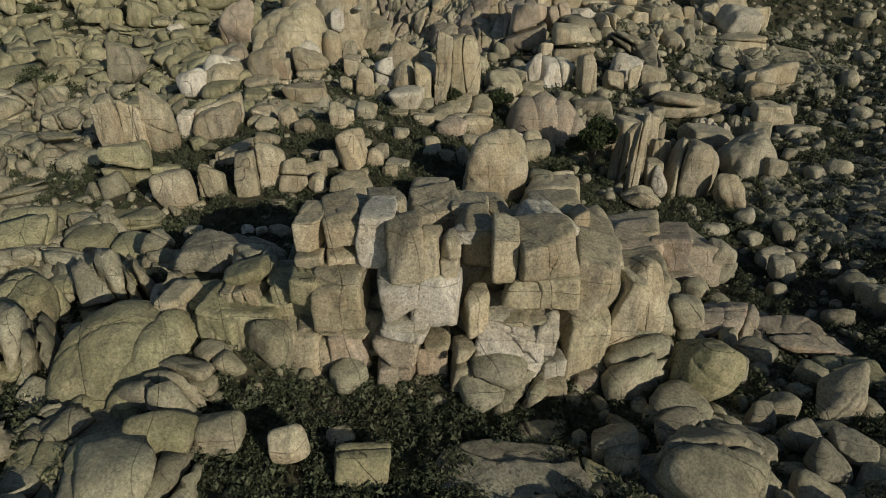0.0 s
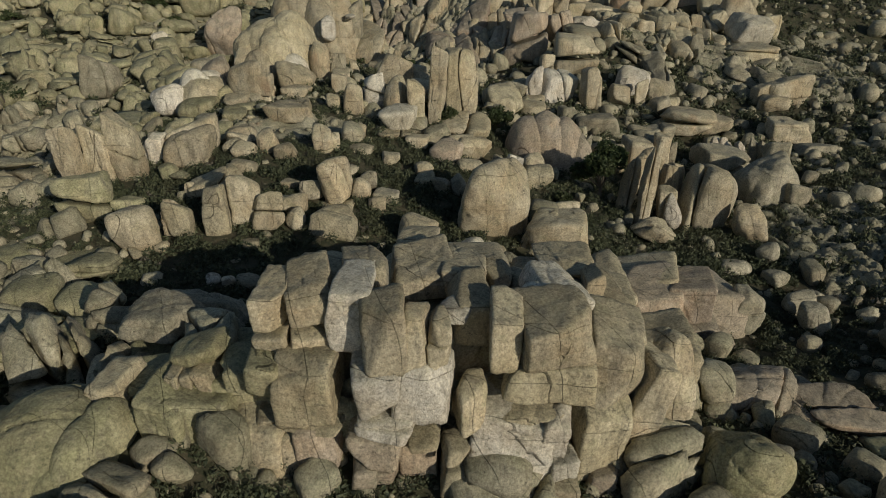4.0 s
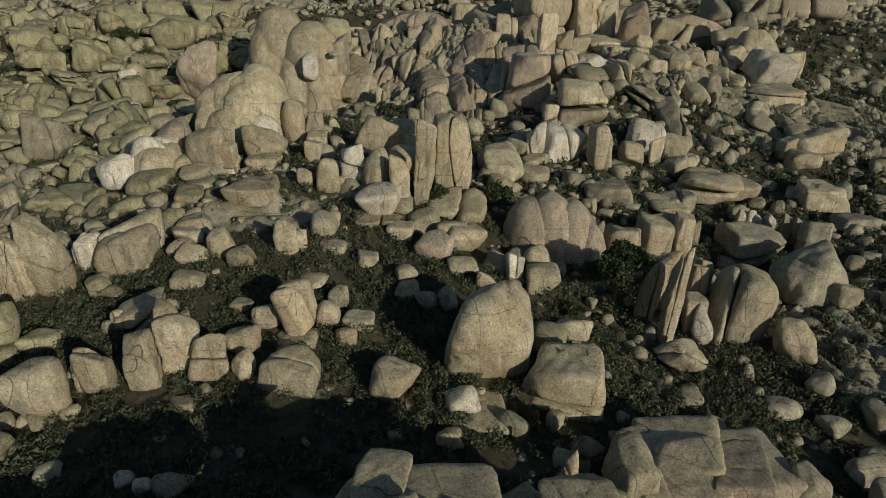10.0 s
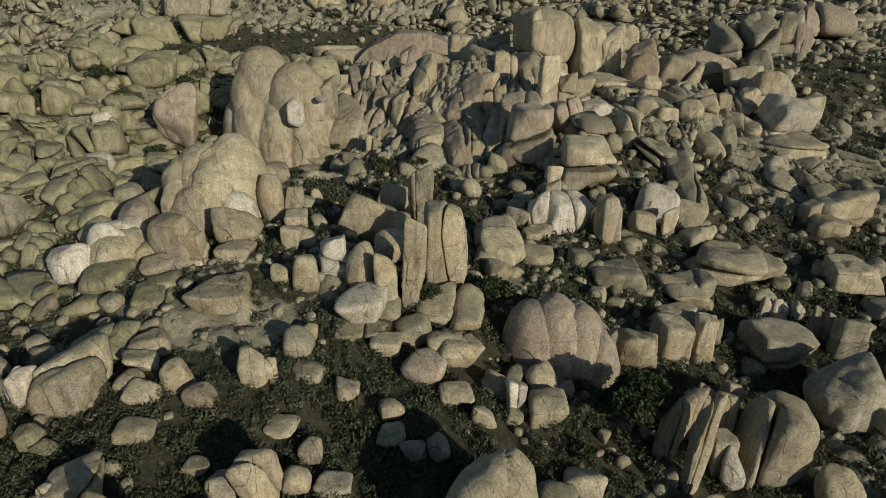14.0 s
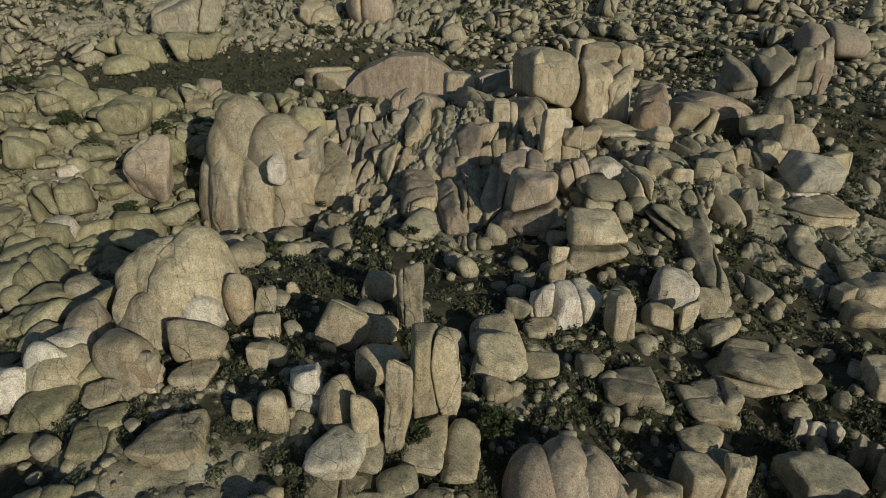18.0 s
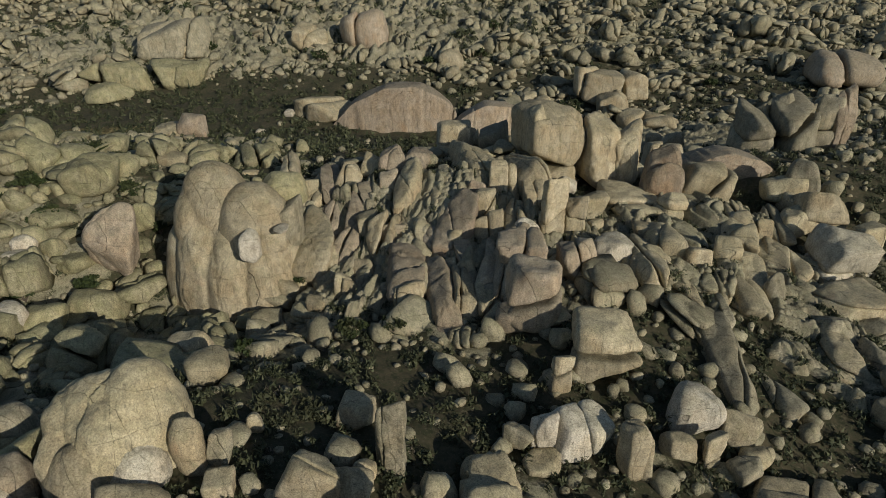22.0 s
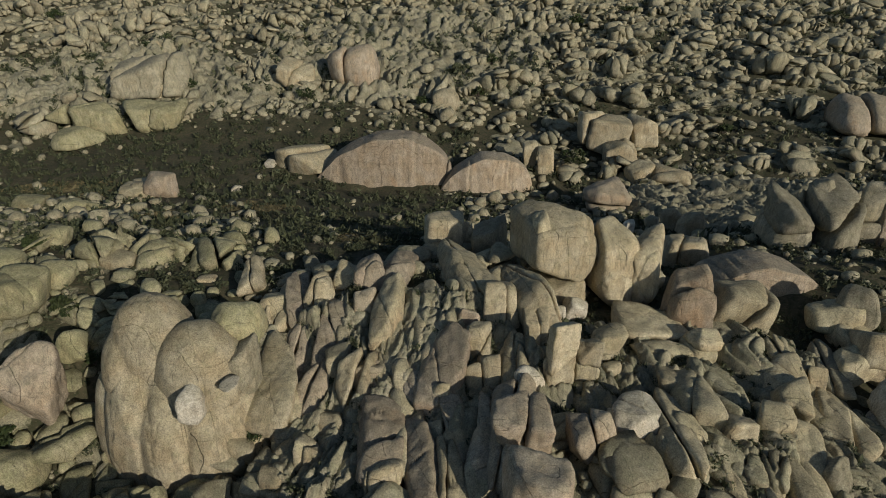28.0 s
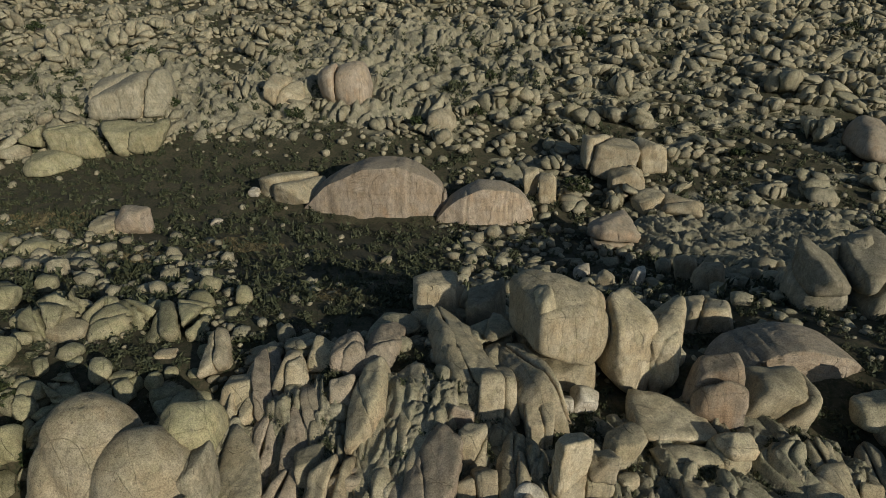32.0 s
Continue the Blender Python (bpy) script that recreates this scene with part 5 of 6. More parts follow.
rock("boulder", "p", 18.7, 174.0, 5.7, 20.8, 8.5, z=13.9, lean=25, tip=-10, parent=ribbed_cliff)
east_ribs = outcrop("east_ribs", "jointed granite rib slope above a scrubby gully", 58.2, 171.5)
rock("boulder", "r", 52.6, 185.8, 3.3, 7.3, 4.9, z=16.3, lean=3, tip=-7, parent=east_ribs)
rock("boulder", "k", 60.9, 191.5, 4.3, 16.2, 5.7, z=16.5, lean=-18, tip=-16, parent=east_ribs)
rock("boulder", "r", 66.1, 187.3, 4.7, 14.2, 7.4, z=15.1, lean=-15, tip=-17, parent=east_ribs)
rock("boulder", "k", 73.4, 188.2, 3.6, 12.5, 5.9, z=16.0, lean=-18, tip=-19, parent=east_ribs)
rock("boulder", "r", 80.8, 192.6, 4.9, 15.8, 7.8, z=17.1, lean=-16, tip=-17, parent=east_ribs)
rock("boulder", "r", 48.1, 179.0, 5.6, 12.8, 8.8, z=15.2, lean=-13, tip=-6, parent=east_ribs)
rock("boulder", "k", 56.0, 180.6, 3.1, 11.7, 3.7, z=15.4, lean=-19, tip=-10, parent=east_ribs)
rock("boulder", "r", 64.4, 184.4, 5.8, 12.8, 8.0, z=14.1, lean=-3, tip=-19, parent=east_ribs)
rock("pillar", "r", 69.2, 182.1, 4.1, 4.9, 11.2, z=11.6, lean=-8, tip=19, parent=east_ribs)
rock("boulder", "r", 71.1, 178.4, 5.4, 11.9, 6.5, z=13.6, lean=-13, tip=-9, parent=east_ribs)
rock("boulder", "k", 44.1, 170.5, 2.9, 6.6, 3.1, z=17.0, lean=-16, tip=-15, parent=east_ribs)
rock("boulder", "r", 49.6, 173.1, 3.4, 11.4, 3.6, z=16.3, lean=-13, tip=-3, parent=east_ribs)
rock("pillar", "k", 56.8, 173.8, 3.8, 4.5, 6.8, z=13.6, lean=-37, tip=13, parent=east_ribs)
rock("boulder", "r", 61.8, 176.5, 5.4, 17.3, 9.0, z=13.3, lean=1, tip=-13, parent=east_ribs)
rock("boulder", "r", 69.7, 178.2, 5.5, 15.1, 6.6, z=13.5, lean=-15, tip=-12, parent=east_ribs)
rock("boulder", "r", 43.3, 172.5, 4.8, 18.2, 6.9, z=15.9, lean=-10, tip=4, parent=east_ribs)
rock("boulder", "r", 48.4, 165.1, 2.3, 7.9, 3.3, z=15.5, lean=-4, tip=-14, parent=east_ribs)
rock("boulder", "r", 54.2, 166.0, 3.3, 10.4, 4.1, z=14.3, lean=-9, tip=-9, parent=east_ribs)
rock("boulder", "r", 59.1, 170.8, 5.1, 20.2, 6.3, z=13.3, lean=-9, tip=-7, parent=east_ribs)
rock("boulder", "r", 66.3, 171.3, 2.7, 8.8, 3.8, z=13.8, lean=-15, tip=-7, parent=east_ribs)
right_ribs = outcrop("right_ribs", "dark jointed granite ribs on the shaded slope", 62.8, 148.1)
rock("boulder", "k", 52.6, 163.1, 2.5, 9.0, 3.9, z=14.1, lean=-20, tip=-15, parent=right_ribs)
rock("pillar", "k", 64.4, 164.6, 4.0, 4.8, 10.9, z=9.4, lean=-2, tip=18, parent=right_ribs)
rock("pillar", "k", 71.8, 159.0, 5.0, 6.0, 7.1, z=8.7, lean=-9, tip=14, parent=right_ribs)
rock("pillar", "k", 78.3, 158.3, 4.3, 5.2, 7.7, z=8.2, lean=-6, tip=15, parent=right_ribs)
rock("boulder", "k", 49.9, 152.3, 5.1, 19.0, 5.5, z=10.2, lean=-15, tip=-18, parent=right_ribs)
rock("boulder", "k", 56.7, 147.7, 3.4, 9.4, 3.7, z=9.0, lean=-20, tip=-5, parent=right_ribs)
rock("boulder", "r", 70.2, 155.8, 4.0, 11.7, 5.4, z=9.0, lean=-26, tip=-10, parent=right_ribs)
rock("boulder", "k", 76.5, 152.0, 4.5, 15.2, 5.1, z=8.0, lean=-12, tip=-27, parent=right_ribs)


# ---- scattered rocks and scrub ----
def in_view_band(rng, n, y0, y1, spread=0.82, back=0.0):
    """Random places on the hillside that the flight overlooks, denser towards the viewer."""
    y = y0 + (y1 - y0) * rng.random(n) ** 1.1
    half = spread * (y + 34 - back)
    x = rng.uniform(-1, 1, n) * half + 0.05 * y
    return x, y


def clear_of_rocks(x, y, margin):
    keep = np.ones(len(x), bool)
    for tx, ty, r in TAKEN:
        keep &= (x - tx) ** 2 + (y - ty) ** 2 > (r * margin) ** 2
    return keep


PACKED = []


def scatter_rocks(name, label, seed, count, y0, y1, smallest, largest, level, tall=0.75, material=RUBBLE, power=2.0, cover=1.0, west=1e4, east=-1e4, forms=(8, 12, 20), close=0.40, deep=0.22, splits=0, most=2.0, loose=0.0):
    """Boulders packed side by side, the largest first; each call fills the gaps that the earlier ones left."""
    rng = np.random.default_rng(seed)
    stock = [jointed_block(seed * 100 + k, level, 1.0, rng.uniform(0.6, 1.0), tall * rng.choice([0.6, 0.9, 1.3]), rng.choice(forms), 6, splits + k % 3 if splits else 0, 0.25, 1.0) for k in range(30)]
    stock = [(np.concatenate([p for p, f in b]), np.concatenate([f + k * len(p) for k, (p, f) in enumerate(b)])) for b in stock]
    x, y = in_view_band(rng, count, y0, y1)
    patch = waves(np.stack([x, y, 0 * x], 1), rng, 22)
    share = scrub_share(x, y) - 0.10 * patch
    keep = rng.random(count) < np.maximum(loose, cover * np.clip((0.92 - share) / 0.5, 0, 1) ** 1.3)
    keep &= share < most
    # among the single rocks of the hollow only small stones lie about
    hollow = (x / 54) ** 2 + ((y - 104) / 46) ** 2 < 1
    keep &= ~hollow | ((smallest < 2.5) & (rng.random(count) < (0.35 if smallest > 1.2 else 0.7)))
    for fx, fy, rx, ry in FACES:
        keep &= (((x - fx) / rx) ** 2 + ((y - fy) / ry) ** 2 > 0.55) | (rng.random(count) < 0.15)
    keep &= (x < west) & (x > east) & clear_of_rocks(x, y, 0.9)
    x, y = x[keep], y[keep]
    size = np.sort(smallest * (1 - rng.random(len(x)) * (1 - (smallest / largest) ** power)) ** (-1 / power))[::-1]
    z = surface(x, y)[0]
    near = [q for q in PACKED if y0 - 15 < q[1] < y1 + 15]
    done = np.zeros((len(near) + len(x), 3))
    done[:len(near)] = np.array(near).reshape(-1, 3)
    n = len(near)
    verts, faces, at = [], [], 0
    for i in range(len(x)):
        r = close * size[i]
        if n and ((done[:n, 0] - x[i]) ** 2 + (done[:n, 1] - y[i]) ** 2 < (done[:n, 2] + r) ** 2).any():
            continue
        done[n] = x[i], y[i], r
        n += 1
        p, f = stock[rng.integers(30)]
        m = np.array(pose(0, 0, 0, rng.normal(0, 11), rng.normal(0, 11), rng.uniform(0, 360)).to_3x3())
        verts.append((p * size[i]) @ m.T + (x[i], y[i], z[i] - deep * size[i]))
        faces.append(f + at)
        at += len(p)
    PACKED.extend(map(tuple, done[len(near):n]))
    ob = new(name, mesh_of(name, np.concatenate(verts), np.concatenate(faces), material))
    tagged(ob, label, "rocks", kind="stuff")


def shrub_stock(rng, count, leaves, size):
    """Shrub shapes: small leaf clumps round an uneven dome, over a dense heart."""
    stock = []
    heart, tri = ball(2 if leaves > 40 else 1)
    for _ in range(count):
        az, el = rng.uniform(0, 6.283, leaves), np.arcsin(rng.uniform(0.0, 1, leaves))
        waist, turn = rng.integers(2, 5), rng.uniform(0, 6)
        lobes = 1 + 0.28 * np.sin(az * waist + turn)
        r = rng.uniform(0.72, 1.08, leaves) * lobes
        c = np.stack([np.cos(az) * np.cos(el) * r * 0.62, np.sin(az) * np.cos(el) * r * 0.62, np.sin(el) * r * 0.72], 1)
        a = rng.normal(size=(leaves, 3)) * size
        b = rng.normal(size=(leaves, 3)) * size
        a[:, 2] += size * 0.9
        v = np.concatenate([(c - a * 0.7 + b * 0.5)[:, None], (c - a * 0.5 - b * 0.6)[:, None], (c + a)[:, None]], 1).reshape(-1, 3)
        core = heart * (1 + 0.28 * np.sin(np.arctan2(heart[:, 1], heart[:, 0]) * waist + turn))[:, None] * (0.54, 0.54, 0.60)
        leaf = core[tri]
        mid = leaf.mean(1, keepdims=True)
        leaf = mid * rng.uniform(0.8, 1.12, (len(tri), 1, 1)) + (leaf - mid) * 0.55 + rng.normal(0, 0.05, leaf.shape)
        leaf = leaf[mid[:, 0, 2] > -0.12]
        stock.append(np.concatenate([v, leaf.reshape(-1, 3)]))
    return stock


def crevice_shrubs(name, label, seed, y0, y1, low, high, leaves, leaf):
    """Shrubs rooted in the joints of the rock slopes."""
    rng = np.random.default_rng(seed)
    stock = shrub_stock(rng, 10, leaves, leaf)
    at = np.concatenate(CREVICES)
    at = at[(at[:, 1] >= y0) & (at[:, 1] < y1)]
    size = rng.uniform(low, high, len(at))
    v = np.concatenate([stock[rng.integers(10)] * size[i] + at[i] for i in range(len(at))])
    ob = new(name, mesh_of(name, v, np.arange(len(v)).reshape(-1, 3), SHRUB, smooth=False))
    tagged(ob, label, "shrubs", kind="stuff")


def scatter_shrubs(name, label, seed, count, y0, y1, low, high, leaves, leaf, material, share=0.0):
    rng = np.random.default_rng(seed)
    stock = shrub_stock(rng, 10, leaves, leaf)
    x, y = in_view_band(rng, count, y0, y1)
    patch = waves(np.stack([x, y, 0 * x], 1), rng, 12)
    keep = (rng.random(count) < scrub_share(x, y) * 0.9 + 0.25 + share + 0.2 * patch) & clear_of_rocks(x, y, 0.8)
    x, y = x[keep], y[keep]
    z, bare, _ = surface(x, y)
    keep = bare < 0.45
    for rx, ry, r in PACKED:
        if y0 - 5 < ry < y1 + 5 and r > 0.5:
            keep &= (x - rx) ** 2 + (y - ry) ** 2 > (r * 0.85) ** 2
    x, y, z = x[keep], y[keep], z[keep]
    size = rng.uniform(low, high, len(x))
    turn = rng.uniform(0, 6.283, len(x))
    verts = []
    for i in range(len(x)):
        v = stock[rng.integers(10)] * size[i]
        c, s = math.cos(turn[i]), math.sin(turn[i])
        verts.append(np.stack([v[:, 0] * c - v[:, 1] * s + x[i], v[:, 0] * s + v[:, 1] * c + y[i], v[:, 2] * 0.95 + z[i]], 1))
    v = np.concatenate(verts)
    ob = new(name, mesh_of(name, v, np.arange(len(v)).reshape(-1, 3), material, smooth=False))
    tagged(ob, label, "shrubs", kind="stuff")


cliff("rock_cliff", "steep tan granite face cut into long upright ribs", 2, 188, 34, 26, 0.12, 11, 1.0, 4.6, 2.2, 240)
cliff("rock_cliff", "jointed granite face of leaning ribs above a gully", 52, 184, 26, 22, -0.35, 12, 0.8, 4.6, 2.6, 200)
cliff("rock_cliff", "grey jointed granite slope with slanting ribs", 80, 162, 26, 26, -0.5, 13, 0.6, 3.2, 2.6, 220)
cliff("rock_slope", "dark jointed granite slope between scrub", 66, 84, 26, 26, -0.6, 15, 0.0, 2.6, 1.8, 200, "rock slope")
cliff("rock_slope", "jointed granite shoulder above the scrubby hollow", 112, 300, 46, 40, -0.3, 20, 1.0, 5.0, 2.0, 160, "rock slope")
cliff("rock_slope", "pale jointed granite mountainside", -150, 430, 100, 52, 0.1, 17, 1.6, 9.0, 1.6, 170, "rock slope")
cliff("rock_slope", "blocky granite mountainside with dark scrub", 0, 450, 100, 72, 0.0, 18, 1.6, 8.5, 1.6, 170, "rock slope")
crevice_shrubs("scrub", "small dark shrubs rooted in the joints of the rock faces", 41, 0, 240, 0.7, 1.7, 24, 0.13)
crevice_shrubs("scrub", "dark bushes in the joints of the mountainside", 42, 330, 700, 2.0, 4.5, 14, 0.16)
scatter_rocks("boulder_field", "jointed granite knolls parted by dark cracks on the near slope", 35, 900, 18, 125, 4.5, 9.0, 3, tall=0.6, power=1.5, splits=5, forms=(10, 16, 22), deep=0.16, close=0.36, most=0.56)
scatter_rocks("boulder_field", "jointed lichen-green granite knolls packed on the side slope", 36, 1500, 105, 245, 7.0, 14.0, 3, tall=0.55, material=MOSSY, power=1.5, cover=1.6, west=-30, splits=5, forms=(7, 10, 16), deep=0.14, close=0.36, most=0.56)
scatter_rocks("boulder_field", "jointed granite knolls parted by dark cracks on the middle slope", 37, 1500, 110, 245, 6.0, 12.0, 3, tall=0.6, power=1.5, cover=1.2, east=-34, splits=6, forms=(10, 16, 22), deep=0.14, close=0.36, most=0.56)
scatter_rocks("boulder_field", "jointed granite knolls packed over the far mountainside", 38, 2600, 330, 640, 8.0, 17.0, 2, tall=0.6, cover=1.4, power=1.6, splits=5, forms=(10, 14, 20), deep=0.16, close=0.36, most=0.55)
scatter_rocks("boulder_field", "large tan granite boulders strewn over the near slope", 21, 2200, 18, 130, 2.0, 4.5, 3, power=1.6)
scatter_rocks("boulder_field", "rounded lichen-green granite boulders packed on the side slope", 28, 5200, 105, 245, 2.2, 6.5, 2, material=MOSSY, power=1.5, cover=1.5, west=-30, forms=(7, 10, 16))
scatter_rocks("boulder_field", "tan granite boulders crowding the middle slope", 22, 4600, 115, 245, 1.8, 5.0, 2, tall=0.85, power=1.5, cover=1.1, east=-34)
scatter_rocks("boulder_field", "tan granite boulders strewn over the near slope", 20, 6000, 18, 125, 0.9, 2.0, 2, power=1.4)
scatter_rocks("boulder_field", "weathered granite boulders heaped on the far slope", 23, 14000, 240, 640, 2.4, 6.0, 1, cover=1.2, power=1.6, forms=(10, 16, 22))
scatter_rocks("boulder_field", "pale granite stones half hidden in the scrubby hollow", 29, 500, 48, 112, 0.8, 2.4, 3, loose=0.5)
scatter_rocks("boulder_field", "pale granite boulders dotted over the meadow", 26, 420, 235, 350, 1.4, 3.6, 2, loose=0.5)
scatter_rocks("rubble", "granite stones filling the gaps on the middle slope", 31, 8000, 110, 250, 1.0, 2.0, 1, cover=1.2)
scatter_rocks("rubble", "loose granite stones between shrubs on the near slope", 24, 4500, 15, 130, 0.4, 0.95, 1)
scatter_rocks("rubble", "loose granite stones on the far slope", 25, 9000, 235, 600, 1.2, 2.6, 1)
scatter_shrubs("scrub", "dark green rockrose scrub below the front outcrop", 30, 7600, 14, 78, 0.8, 1.7, 90, 0.055, SHRUB)
scatter_shrubs("scrub", "dark green rockrose scrub between the near boulders", 31, 7000, 74, 124, 0.9, 1.8, 44, 0.07, SHRUB)
scatter_shrubs("scrub", "dark green scrub on the middle slope", 32, 9000, 115, 250, 1.1, 2.2, 30, 0.11, SHRUB)
scatter_shrubs("scrub", "dark green scrub on the valley floor and far slope", 33, 15000, 235, 600, 1.6, 3.2, 12, 0.18, SHRUB)
scatter_shrubs("dry_scrub", "grey leafless brush among the boulders", 34, 1600, 14, 300, 0.6, 1.5, 40, 0.08, DRY, -0.4)


def grass_patch(label, seed, x, y, rx, ry, count):
    """Dry tufts in an oval clearing of the meadow."""
    rng = np.random.default_rng(seed)
    stock = shrub_stock(rng, 8, 14, 0.3)
    r, az = np.sqrt(rng.random(count)), rng.uniform(0, 6.283, count)
    px, py = x + rx * r * np.cos(az), y + ry * r * np.sin(az)
    z = surface(px, py)[0]
    v = np.concatenate([stock[rng.integers(8)] * rng.uniform(0.5, 1.1) * (1.4, 1.4, 0.5) + (px[i], py[i], z[i]) for i in range(count)])
    ob = new("dry_grass", mesh_of("dry_grass", v, np.arange(len(v)).reshape(-1, 3), GRASS, smooth=False))
    tagged(ob, label, "grass", kind="stuff")


grass_patch("dry yellow grass in a clearing of the meadow", 50, -76, 280, 9, 6, 500)
grass_patch("dry yellow grass in a clearing of the meadow", 51, -51, 295, 13, 8, 900)
grass_patch("dry yellow grass in a clearing of the meadow", 52, -132, 325, 27, 6, 700)
grass_patch("dry yellow grass in a clearing of the meadow", 53, -14, 243, 11, 5, 500)
grass_patch("dry yellow grass in a clearing of the meadow", 54, -120, 311, 20, 8, 500)


# ---- trees and single bushes ----
def limb(bm, a, b, r0, r1, sides=7):
    """A tapered limb from a to b."""
    a, b = Vector(a), Vector(b)
    q = (b - a).to_track_quat("Z", "Y")
    rings = []
    for end, r in ((a, r0), ((a + b) / 2 + q @ Vector((r0 * 0.4, 0, 0)), (r0 + r1) / 2), (b, r1)):
        rings.append([bm.verts.new(end + q @ Vector((math.cos(k * 6.283 / sides) * r, math.sin(k * 6.283 / sides) * r, 0))) for k in range(sides)])
    for lo, hi in zip(rings, rings[1:]):
        for k in range(sides):
            bm.faces.new((lo[k], lo[(k + 1) % sides], hi[(k + 1) % sides], hi[k]))


def tree(name, label, x, y, wide, high, seed, leaves, leaf, bare_stem=0.25):
    """A broadleaf tree or tall bush: forked trunk and a crown of leaf clumps with gaps."""
    rng = np.random.default_rng(seed)
    top = tagged(new(name, None), label, "tree" if name == "oak_tree" else "bush", "" if name == "oak_tree" else "bushes between the boulders")
    top.location = (x, y, float(surface(np.array([x]), np.array([y]))[0][0]) - 0.3)
    bm = bmesh.new()
    fork = Vector((0, 0, high * bare_stem))
    limb(bm, (0, 0, -0.5), fork, wide * 0.05, wide * 0.035)
    tips = []
    for k in range(8):
        az = k * 0.785 + rng.uniform(-0.3, 0.3)
        rad, up = wide * rng.uniform(0.18, 0.42), high * rng.uniform(0.45, 0.88)
        tip = Vector((math.cos(az) * rad, math.sin(az) * rad, up))
        limb(bm, fork, tip, wide * 0.024, wide * 0.006, 5)
        tips.append(tip)
    tips.append(Vector((0, 0, high * 0.9)))
    me = bpy.data.meshes.new("trunk")
    bm.to_mesh(me)
    bm.free()
    me.materials.append(BARK)
    new("trunk", me).parent = top
    c = np.array([t[:] for t in tips])[rng.integers(len(tips), size=leaves)]
    off = rng.normal(size=(leaves, 3))
    off *= (rng.random(leaves) ** 0.4 / np.linalg.norm(off, axis=1))[:, None]
    c = c + off * np.array([wide * 0.21, wide * 0.21, high * 0.16])
    u, v = rng.normal(size=(2, leaves, 3)) * leaf
    q = np.concatenate([(c - u)[:, None], (c - v)[:, None], (c + u)[:, None], (c + v)[:, None]], 1).reshape(-1, 3)
    new("crown", mesh_of("crown", q, np.arange(len(q)).reshape(-1, 4), OAK, smooth=False)).parent = top


tree("oak_tree", "dark green holm oak with a dense rounded crown among boulders", 23.8, 92.3, 7.5, 8.6, 900, 9000, 0.12)
tree("bush", "round dark green bush growing between granite boulders", 10.5, 111.7, 4.0, 3.9, 902, 1200, 0.1, 0.08)
tree("bush", "round dark green bush growing between granite boulders", 1.9, 108.7, 2.8, 3.0, 903, 1200, 0.1, 0.08)
tree("bush", "round dark green bush growing between granite boulders", 17.7, 88.6, 2.7, 1.8, 904, 1200, 0.1, 0.08)
tree("bush", "round dark green bush growing between granite boulders", -81.9, 124.7, 7.5, 5.4, 905, 1200, 0.1, 0.08)
tree("bush", "round dark green bush growing between granite boulders", -112.8, 167.5, 7.5, 5.4, 906, 900, 0.16, 0.08)
tree("bush", "round dark green bush growing between granite boulders", -121.6, 192.9, 6.7, 4.5, 907, 900, 0.16, 0.08)
tree("bush", "round dark green bush growing between granite boulders", -19.3, 32.3, 1.9, 1.4, 908, 1200, 0.1, 0.08)
tree("bush", "round dark green bush growing between granite boulders", -40.7, 75.4, 2.7, 1.7, 909, 1200, 0.1, 0.08)
tree("bush", "round dark green bush growing between granite boulders", -39.5, 74.9, 2.8, 2.0, 910, 1200, 0.1, 0.08)
tree("bush", "round dark green bush growing between granite boulders", -76.4, 185.2, 4.4, 3.4, 911, 900, 0.16, 0.08)
tree("bush", "round dark green bush growing between granite boulders", -76.3, 196.3, 4.6, 3.3, 912, 900, 0.16, 0.08)
tree("bush", "round dark green bush growing between granite boulders", -64.1, 183.5, 4.4, 3.1, 913, 900, 0.16, 0.08)
tree("bush", "round dark green bush growing between granite boulders", -76.1, 194.7, 5.1, 3.5, 914, 900, 0.16, 0.08)
tree("bush", "round dark green bush growing between granite boulders", -83.0, 203.5, 4.5, 3.8, 915, 900, 0.16, 0.08)
tree("bush", "round dark green bush growing between granite boulders", 2.2, 108.8, 1.8, 1.2, 916, 1200, 0.1, 0.08)
tree("bush", "round dark green bush growing between granite boulders", 10.4, 110.9, 4.3, 4.5, 917, 1200, 0.1, 0.08)
tree("bush", "round dark green bush growing between granite boulders", -8.1, 117.2, 2.3, 2.1, 918, 1200, 0.1, 0.08)
tree("bush", "round dark green bush growing between granite boulders", -82.5, 230.1, 5.1, 3.9, 919, 900, 0.16, 0.08)
tree("bush", "round dark green bush growing between granite boulders", -60.9, 204.8, 3.9, 2.9, 920, 900, 0.16, 0.08)
tree("bush", "round dark green bush growing between granite boulders", -152.4, 460.8, 7.6, 6.8, 921, 420, 0.3, 0.08)
tree("bush", "round dark green bush growing between granite boulders", -143.3, 466.5, 12.8, 9.8, 922, 420, 0.3, 0.08)
tree("bush", "round dark green bush growing between granite boulders", -185.1, 446.4, 7.9, 6.0, 923, 420, 0.3, 0.08)
tree("bush", "round dark green bush growing between granite boulders", -55.4, 408.5, 9.5, 6.5, 924, 420, 0.3, 0.08)
tree("bush", "round dark green bush growing between granite boulders", -42.1, 425.2, 7.6, 7.9, 925, 420, 0.3, 0.08)
tree("bush", "round dark green bush growing between granite boulders", 28.1, 405.5, 7.2, 5.5, 926, 420, 0.3, 0.08)
tree("bush", "round dark green bush growing between granite boulders", 37.0, 435.9, 8.9, 6.4, 927, 420, 0.3, 0.08)
tree("bush", "round dark green bush growing between granite boulders", 89.5, 480.8, 9.9, 7.1, 928, 420, 0.3, 0.08)
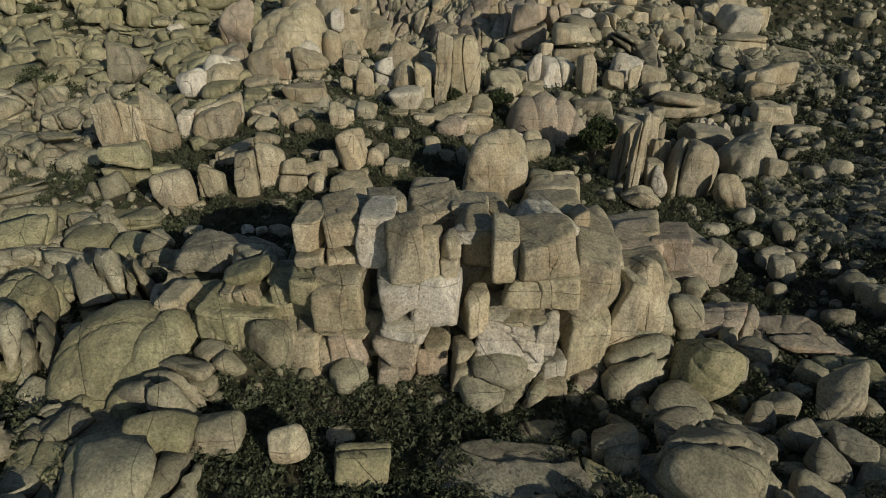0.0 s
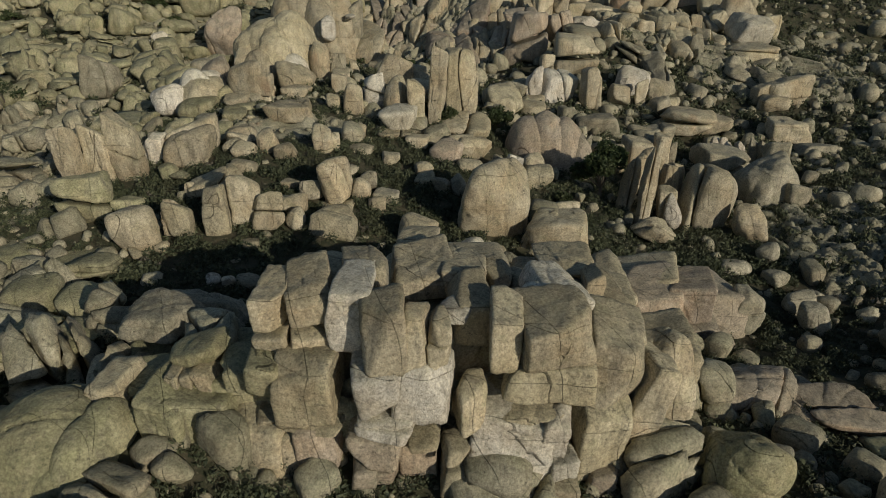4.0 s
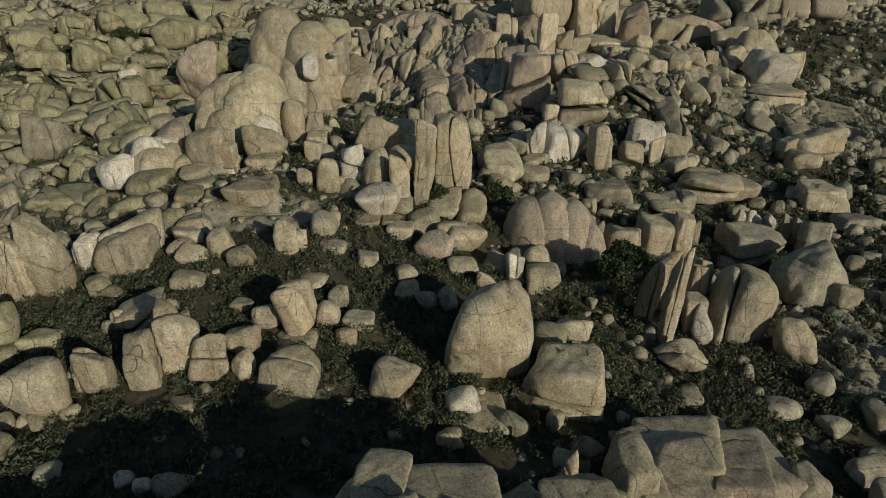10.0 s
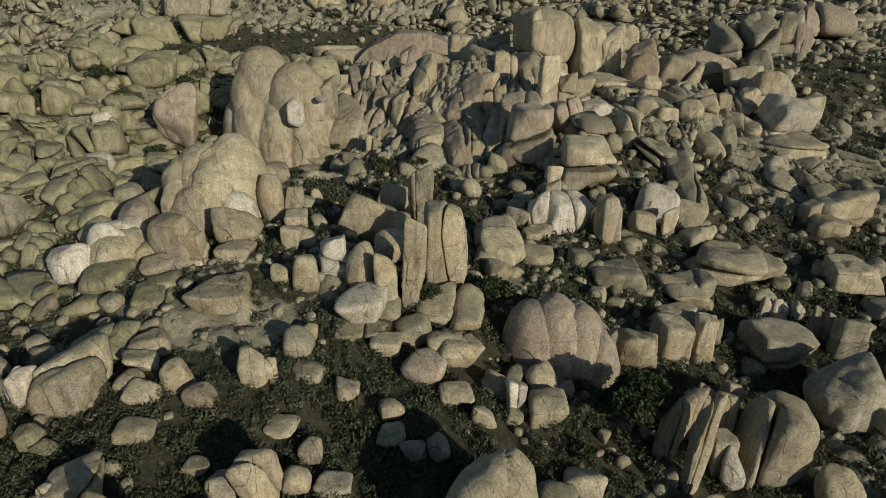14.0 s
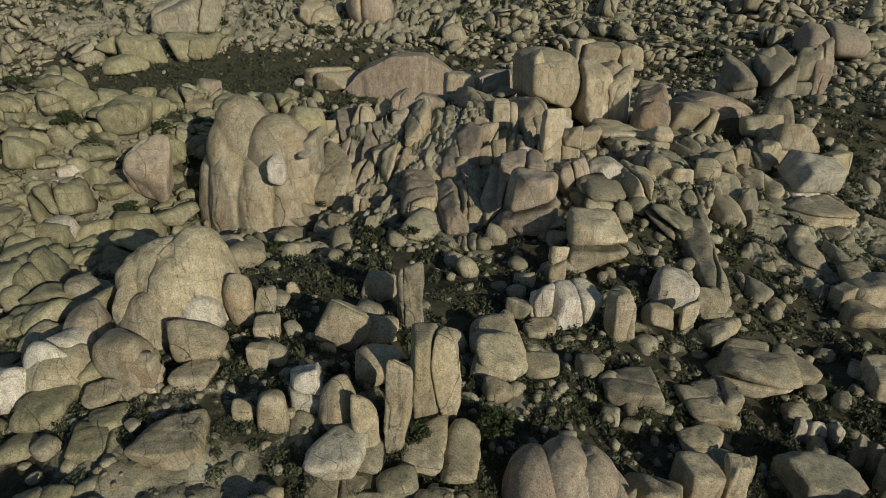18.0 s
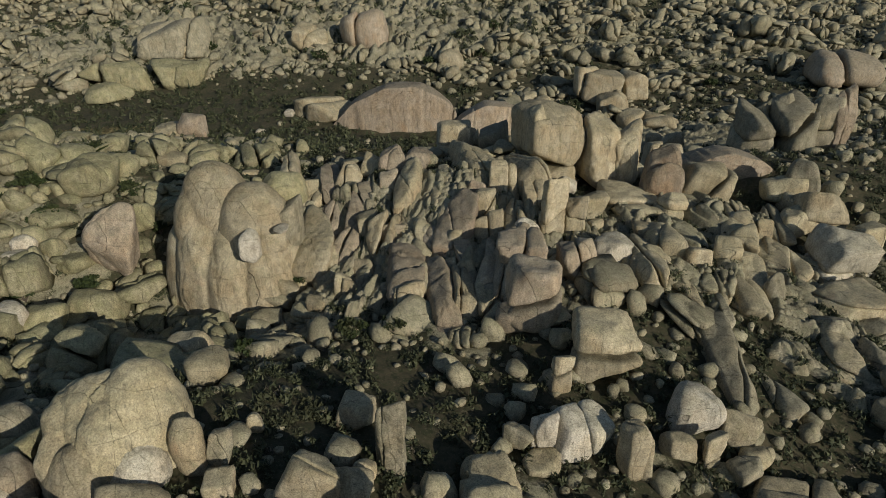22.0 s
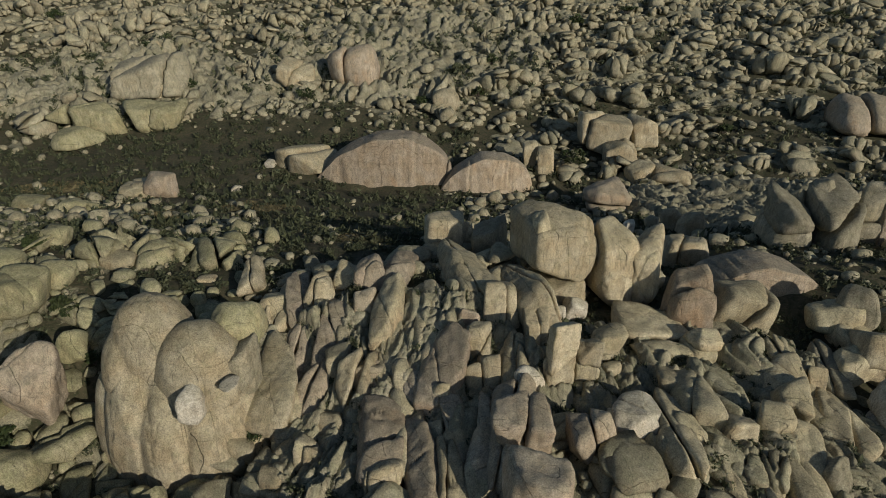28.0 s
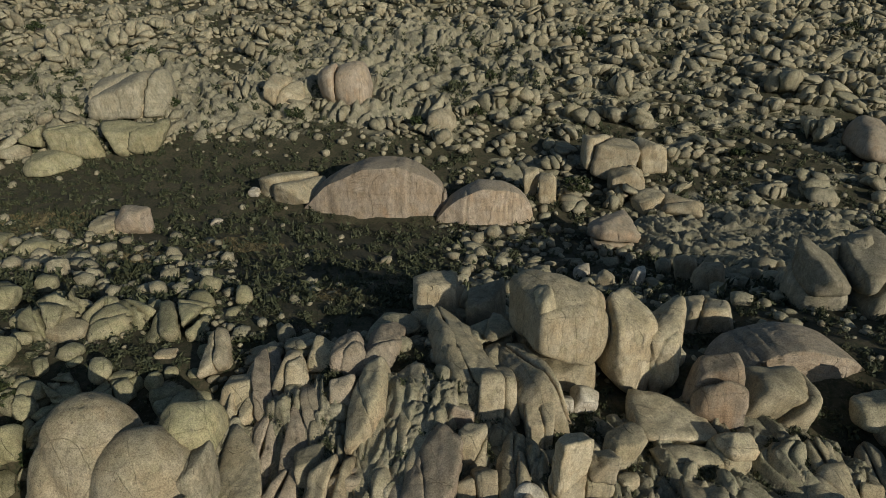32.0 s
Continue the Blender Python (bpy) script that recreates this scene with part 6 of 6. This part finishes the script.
tree("bush", "round dark green bush growing between granite boulders", 64.1, 343.6, 9.2, 8.3, 929, 420, 0.3, 0.08)
tree("bush", "round dark green bush growing between granite boulders", 1.9, 397.3, 9.2, 6.8, 930, 420, 0.3, 0.08)
tree("bush", "round dark green bush growing between granite boulders", -115.3, 417.1, 7.4, 6.7, 931, 420, 0.3, 0.08)
tree("bush", "round dark green bush growing between granite boulders", -223.5, 502.2, 11.7, 7.4, 932, 420, 0.3, 0.08)
tree("bush", "round dark green bush growing between granite boulders", 131.4, 361.7, 7.3, 5.2, 933, 420, 0.3, 0.08)
tree("bush", "round dark green bush growing between granite boulders", 122.8, 496.1, 10.2, 6.1, 934, 420, 0.3, 0.08)
tree("bush", "round dark green bush growing between granite boulders", 244.2, 486.6, 11.3, 7.2, 935, 420, 0.3, 0.08)
tree("bush", "round dark green bush growing between granite boulders", -4.3, 188.5, 2.3, 2.1, 936, 900, 0.16, 0.08)
tree("bush", "round dark green bush growing between granite boulders", 1.0, 179.9, 2.3, 2.1, 937, 900, 0.16, 0.08)
tree("bush", "round dark green bush growing between granite boulders", 10.5, 219.8, 3.6, 2.1, 938, 900, 0.16, 0.08)
tree("bush", "round dark green bush growing between granite boulders", -76.9, 194.4, 6.0, 3.9, 939, 900, 0.16, 0.08)
tree("bush", "round dark green bush growing between granite boulders", -84.7, 203.1, 6.2, 4.5, 940, 900, 0.16, 0.08)
tree("bush", "round dark green bush growing between granite boulders", -64.1, 181.8, 4.7, 3.7, 941, 900, 0.16, 0.08)
tree("bush", "round dark green bush growing between granite boulders", -73.0, 176.9, 4.5, 3.1, 942, 900, 0.16, 0.08)
tree("bush", "round dark green bush growing between granite boulders", -63.8, 206.5, 4.1, 3.0, 943, 900, 0.16, 0.08)
tree("bush", "round dark green bush growing between granite boulders", -54.1, 196.7, 3.2, 3.3, 944, 900, 0.16, 0.08)
tree("bush", "round dark green bush growing between granite boulders", -20.9, 183.5, 5.7, 4.5, 945, 900, 0.16, 0.08)
tree("bush", "round dark green bush growing between granite boulders", -24.5, 156.8, 4.5, 3.6, 946, 900, 0.16, 0.08)
tree("bush", "round dark green bush growing between granite boulders", -8.7, 161.3, 5.7, 3.7, 947, 900, 0.16, 0.08)
tree("bush", "round dark green bush growing between granite boulders", -1.2, 161.8, 4.7, 3.4, 948, 900, 0.16, 0.08)
tree("bush", "round dark green bush growing between granite boulders", -88.4, 197.9, 5.4, 3.6, 949, 900, 0.16, 0.08)
tree("bush", "round dark green bush growing between granite boulders", -189.1, 342.9, 10.5, 7.1, 950, 420, 0.3, 0.08)
